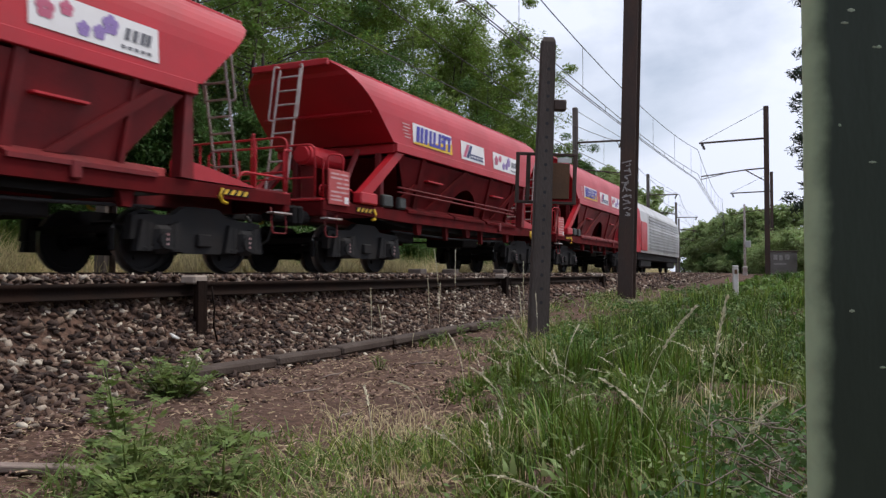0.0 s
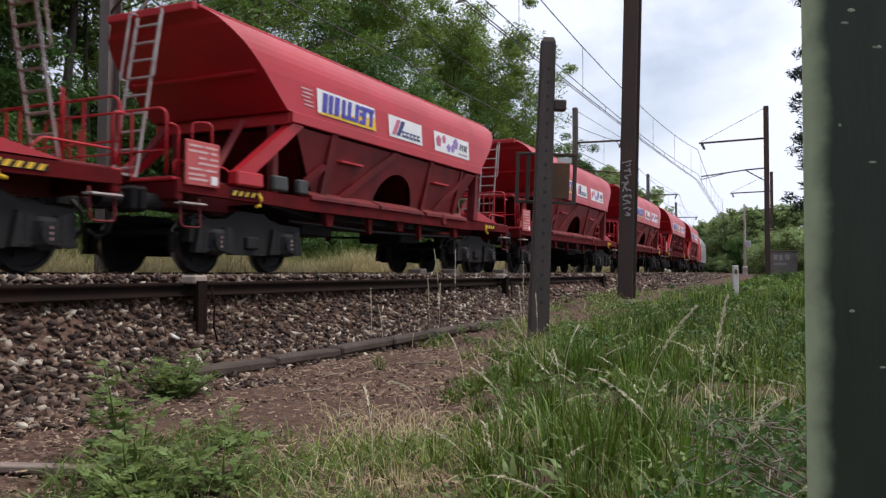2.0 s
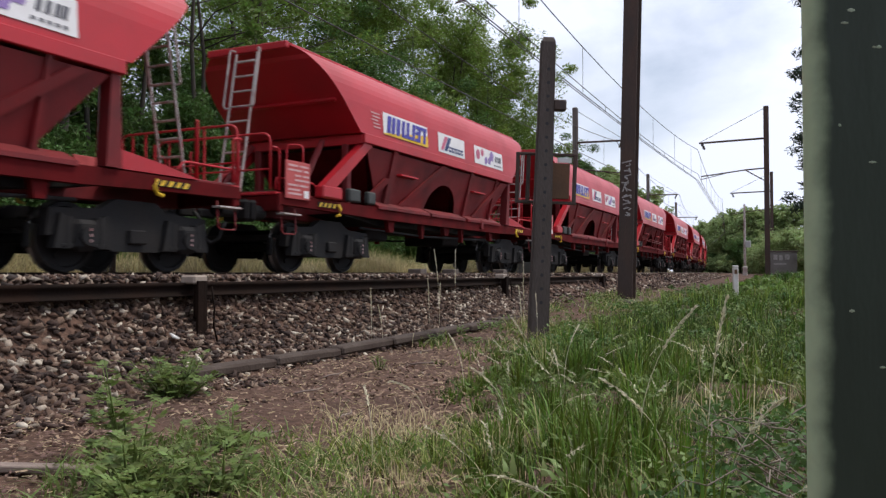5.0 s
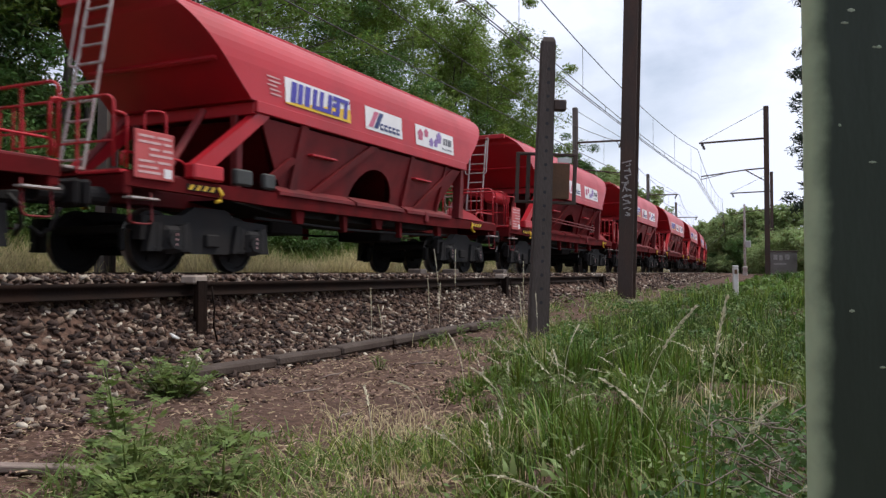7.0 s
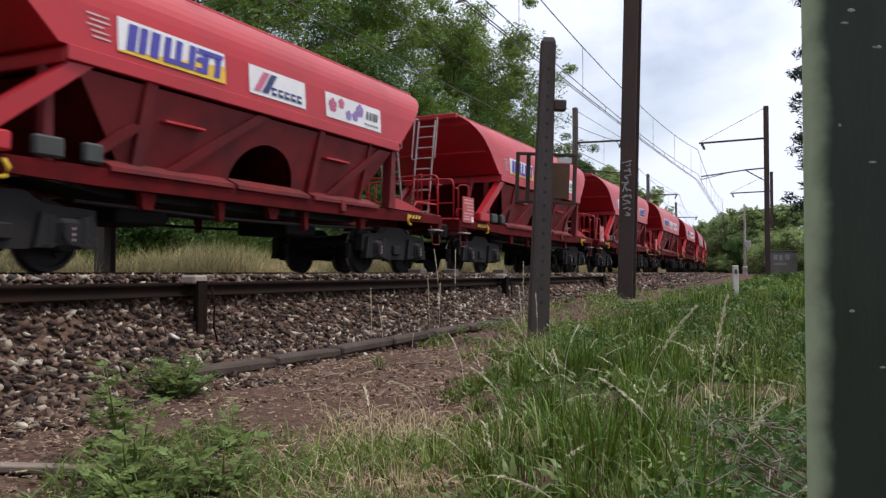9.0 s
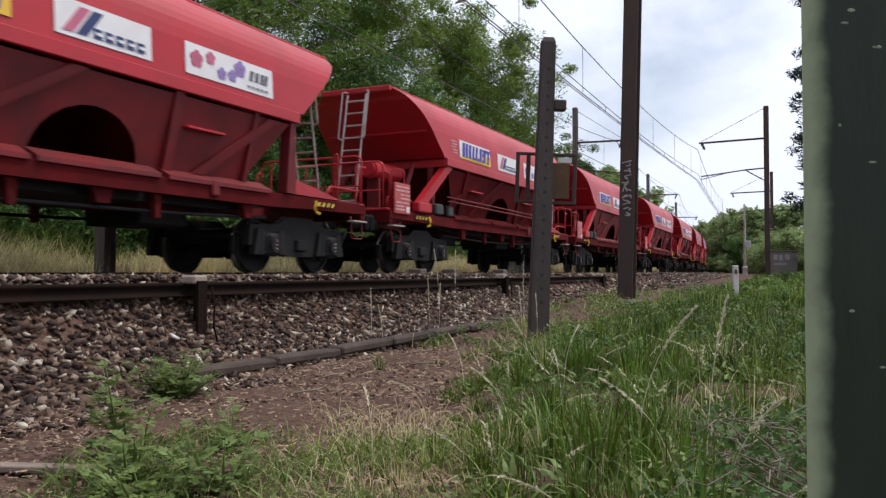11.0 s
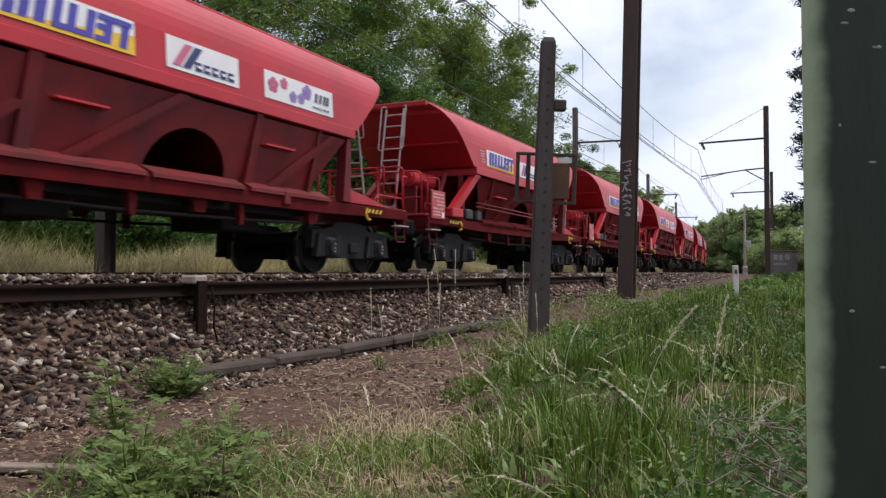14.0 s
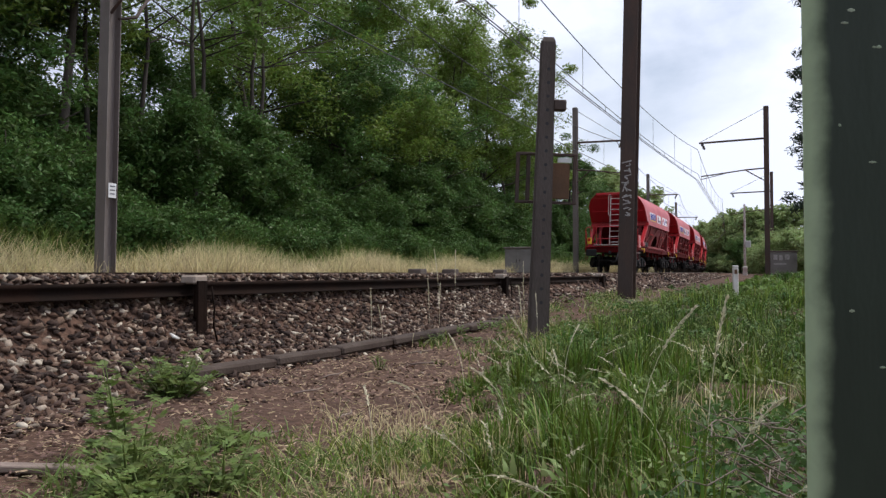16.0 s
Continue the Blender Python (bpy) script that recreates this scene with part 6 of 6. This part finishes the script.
weed("bushy pale green weed on the ballast edge", 4.15, 3.95, 0.30, 26, 0.12, 401, 0.36)
weed("tall pale green weed with lance-shaped leaves", 2.75, 2.88, 0.46, 6, 0.13, 402, 0.16)
weed("leafy green weed by the path", 2.35, 2.45, 0.26, 11, 0.12, 403, 0.26)
weed("leafy green weed by the path", 2.45, 2.10, 0.22, 10, 0.12, 404, 0.28)
weed("leafy green weed by the path", 2.15, 2.15, 0.20, 10, 0.11, 405, 0.26)
weed("leafy green weed by the path", 3.05, 2.55, 0.22, 7, 0.10, 406, 0.2)
weed("small green weed on the path", 6.2, 3.55, 0.12, 6, 0.05, 407, 0.1)
weed("small green weed on the path", 8.6, 4.15, 0.14, 8, 0.06, 408, 0.16)


def seed_stalk(x, y, z, h, lean, turn, head, seed, mat=None):
    """A grass stalk that bends over, with its hanging seed head."""
    rng = np.random.default_rng(seed)
    t = tagged(new("seed_grass"), "pale dry grass stalk with a drooping seed head", "grass stalk", "seeding grass stalks")
    t.matrix_basis = pose(x, y, z, 0, 0, turn)
    pts = [Vector((lean * h * f ** 2.2, 0, h * (f - 0.30 * lean * f ** 3))) for f in np.linspace(0, 1, 9)]
    part("stalk", pipe(pts, 0, 5, None, list(np.linspace(0.0022, 0.0009, 9))), mat or SEED, t)
    v = []
    for k in range(int(head * 560)):
        f = 1 - head / h * rng.random()
        i = min(7, int(f * 8))
        p = pts[i].lerp(pts[i + 1], f * 8 - i)
        d = (pts[i + 1] - pts[i]).normalized() + Vector(rng.normal(0, 0.22, 3)) + Vector((0, 0, -0.2))
        s = Vector(rng.normal(0, 1, 3)).cross(d).normalized() * 0.0032
        ln = d.normalized() * rng.uniform(0.013, 0.026)
        v += [p[:], (p + ln * 0.5 + s)[:], (p + ln)[:], (p + ln * 0.5 - s)[:]]
    faces_mesh("seed_head", np.array(v), np.arange(len(v)).reshape(-1, 4), mat or SEED, t)


def stalks():
    rng = random.Random(88)
    # by the place of the tip: across the line of sight and down the line
    for i, (x, y, h, lean, turn) in enumerate(((3.42, 0.72, 0.72, 0.32, -85), (2.97, 0.39, 0.72, 0.1, -90), (2.76, 0.45, 0.50, 0.5, 90), (2.58, 0.29, 0.48, 0.36, -90), (3.74, 1.41, 0.40, 0.5, 95), (3.0, 1.75, 0.38, 0.6, 40), (4.4, 1.35, 0.42, 0.5, 30),
                                               (2.2, 0.62, 0.30, 0.8, 110), (3.6, 1.2, 0.36, 0.8, -110), (2.3, 0.2, 0.34, 0.9, -60), (4.0, 2.0, 0.32, 0.7, 150),
                                               (5.2, 2.3, 0.45, 0.4, 60), (5.6, 1.7, 0.48, 0.3, -30), (6.3, 2.2, 0.5, 0.3, 90))):
        seed_stalk(x, y, float(ground_z(np.array(x), np.array(y))), h, lean, turn, h * 0.32, 500 + i)
    for i, (x, y, h, lean, turn) in enumerate(((7.6, 4.45, 0.60, 0.12, 200), (7.75, 4.4, 0.45, 0.15, 160), (9.2, 4.55, 0.62, 0.10, 190), (9.4, 4.5, 0.58, 0.14, 20), (9.8, 4.7, 0.9, 0.1, 160),
                                               (10.1, 4.6, 0.95, 0.08, 20), (8.9, 3.2, 0.7, 0.12, 170), (9.0, 3.05, 0.6, 0.15, 30), (12.3, 4.4, 0.8, 0.12, 20), (11.8, 4.2, 0.55, 0.2, 180))):
        seed_stalk(x, y, float(ground_z(np.array(x), np.array(y))), h, lean, turn, h * 0.5, 540 + i)


stalks()


def twigs():
    rng = random.Random(99)
    for i in range(110):
        x = rng.uniform(2.1, 3.5)
        y = x * 0.05 + rng.uniform(-0.24, 0.22)
        z = float(ground_z(np.array(x), np.array(y))) + rng.uniform(0.02, 0.26)
        a, ln = rng.uniform(0, 6.28), rng.uniform(0.12, 0.42)
        pts = [(0, 0, 0)]
        for k in range(5):
            p = pts[-1]
            pts.append((p[0] + math.cos(a) * ln / 5, p[1] + math.sin(a) * ln / 5, p[2] + rng.uniform(-0.045, 0.045)))
            a += rng.uniform(-0.5, 0.5)
        t = part("twig", pipe(pts, 0, 5, None, [0.0030, 0.0027, 0.0023, 0.0018, 0.0013, 0.0008]), TWIG)
        t.matrix_basis = pose(x, y, z)
        tagged(t, "thin dry brown twig tangled in the grass", "twig", "dry twigs in the grass")
    for x, y, a, ln in ((2.87, 2.59, 73, 0.60), (3.35, 2.75, -30, 0.25), (4.6, 3.3, 20, 0.2), (3.9, 2.5, 60, 0.16), (5.4, 3.6, 35, 0.18), (6.5, 3.4, -20, 0.22), (3.0, 3.3, 80, 0.2), (7.4, 3.9, 10, 0.25)):
        t = part("twig", pipe([(0, 0, 0), (ln * 0.35, 0.02, 0.012), (ln * 0.7, -0.01, 0.02), (ln, 0.03, 0.03)], 0, 6, None, [0.008, 0.007, 0.006, 0.003]), WOOD)
        t.matrix_basis = pose(x, y, float(ground_z(np.array(x), np.array(y))) + 0.012, 0, 0, a - 65)
        tagged(t, "dry broken stick lying on the path", "twig", "dry twigs in the grass")


twigs()


def board(x, y, a):
    z = float(ground_z(np.array(x), np.array(y)))
    b = part("wooden_board", box((0, 0, 0.018), (0.62, 0.075, 0.03), 0.005), WOOD)
    b.matrix_basis = pose(x, y, z, 0, 2, a)
    tagged(b, "weathered grey brown board lying on the earth", "board")


board(2.37, 3.02, -62)


def pale_stone():
    v, f = ROCKS[2]
    s = faces_mesh("white_stone", v * 0.065, f, MARKER)
    s.matrix_basis = pose(4.95, 4.72, float(ground_z(np.array(4.95), np.array(4.72))) + 0.075, 20, 10, 40)
    tagged(s, "pale white broken stone on the ballast", "stone")


pale_stone()


def cable_box(x, w):
    y = w + float(shift(np.array(float(x))))
    c = part("sleeper_block", box((0, 0, 0), (0.45, 0.3, 0.16), 0.02), CONCRETE)
    c.matrix_basis = pose(x, y, 0.0, 0, 0, 10)
    tagged(c, "pale grey concrete block on the ballast", "concrete block", "blocks beside the far rail")


for x in (15.6, 17.3, 20.5, 24.0):
    cable_box(x, 8.0)


def run(t):
    """How far the train has gone: an even speed, a little quicker at first."""
    return SPEED * t + float(np.interp(t, [0, 0.25, 0.5, 1, 1.5, 2, 2.5, 3.5, 4, 6.5, 7, 9, 14.5, 16],
                                       [-0.85, -1.14, -1.25, -1.22, -1.11, -1.0, -0.83, -0.63, -0.52, -0.32, -0.22, -0.23, -0.28, -0.55]))


def motions():
    """The train runs away along the line at an even speed, its wheels turning."""
    for n, w in enumerate(WAGONS):
        rows = []
        for i in range(65):
            t = i * 0.25
            s = LAST + n * PITCH + run(t)
            a, _ = along(s - 4.73)
            b, _ = along(s + 4.73)
            h = math.degrees(math.atan2(b.y - a.y, b.x - a.x))
            m = (a + b) / 2
            rows.append((t, pose(m.x, m.y, 0, 0, 0, h)))
        walk(w, rows)
        t0 = max(0, int(30 * (-12 - LAST - n * PITCH) / SPEED))
        t1 = min(480, int(30 * (52 - LAST - n * PITCH) / SPEED))
        for bogie in w.children:
            if not bogie.name.startswith("bogie"):
                continue
            for wheel in bogie.children:
                if wheel.name.startswith("wheelset") and t1 > t0:
                    x = wheel.location.x
                    steps = sorted({0, 480, *range(t0, t1 + 1)})
                    walk(wheel, [(k / 30, pose(x, 0, 0.46, 0, math.degrees(SPEED / 0.46) * (min(max(k, t0), t1) - t0) / 30, 0)) for k in steps])
    rows = []
    for i in range(65):
        s = LAST + 21 * PITCH + 7.2 + 9.6 + run(i * 0.25)
        a, _ = along(s - 5)
        b, _ = along(s + 5)
        m = (a + b) / 2
        rows.append((i * 0.25, pose(m.x, m.y, 0, 0, 0, math.degrees(math.atan2(b.y - a.y, b.x - a.x)))))
    walk(LOCO, rows)


motions()
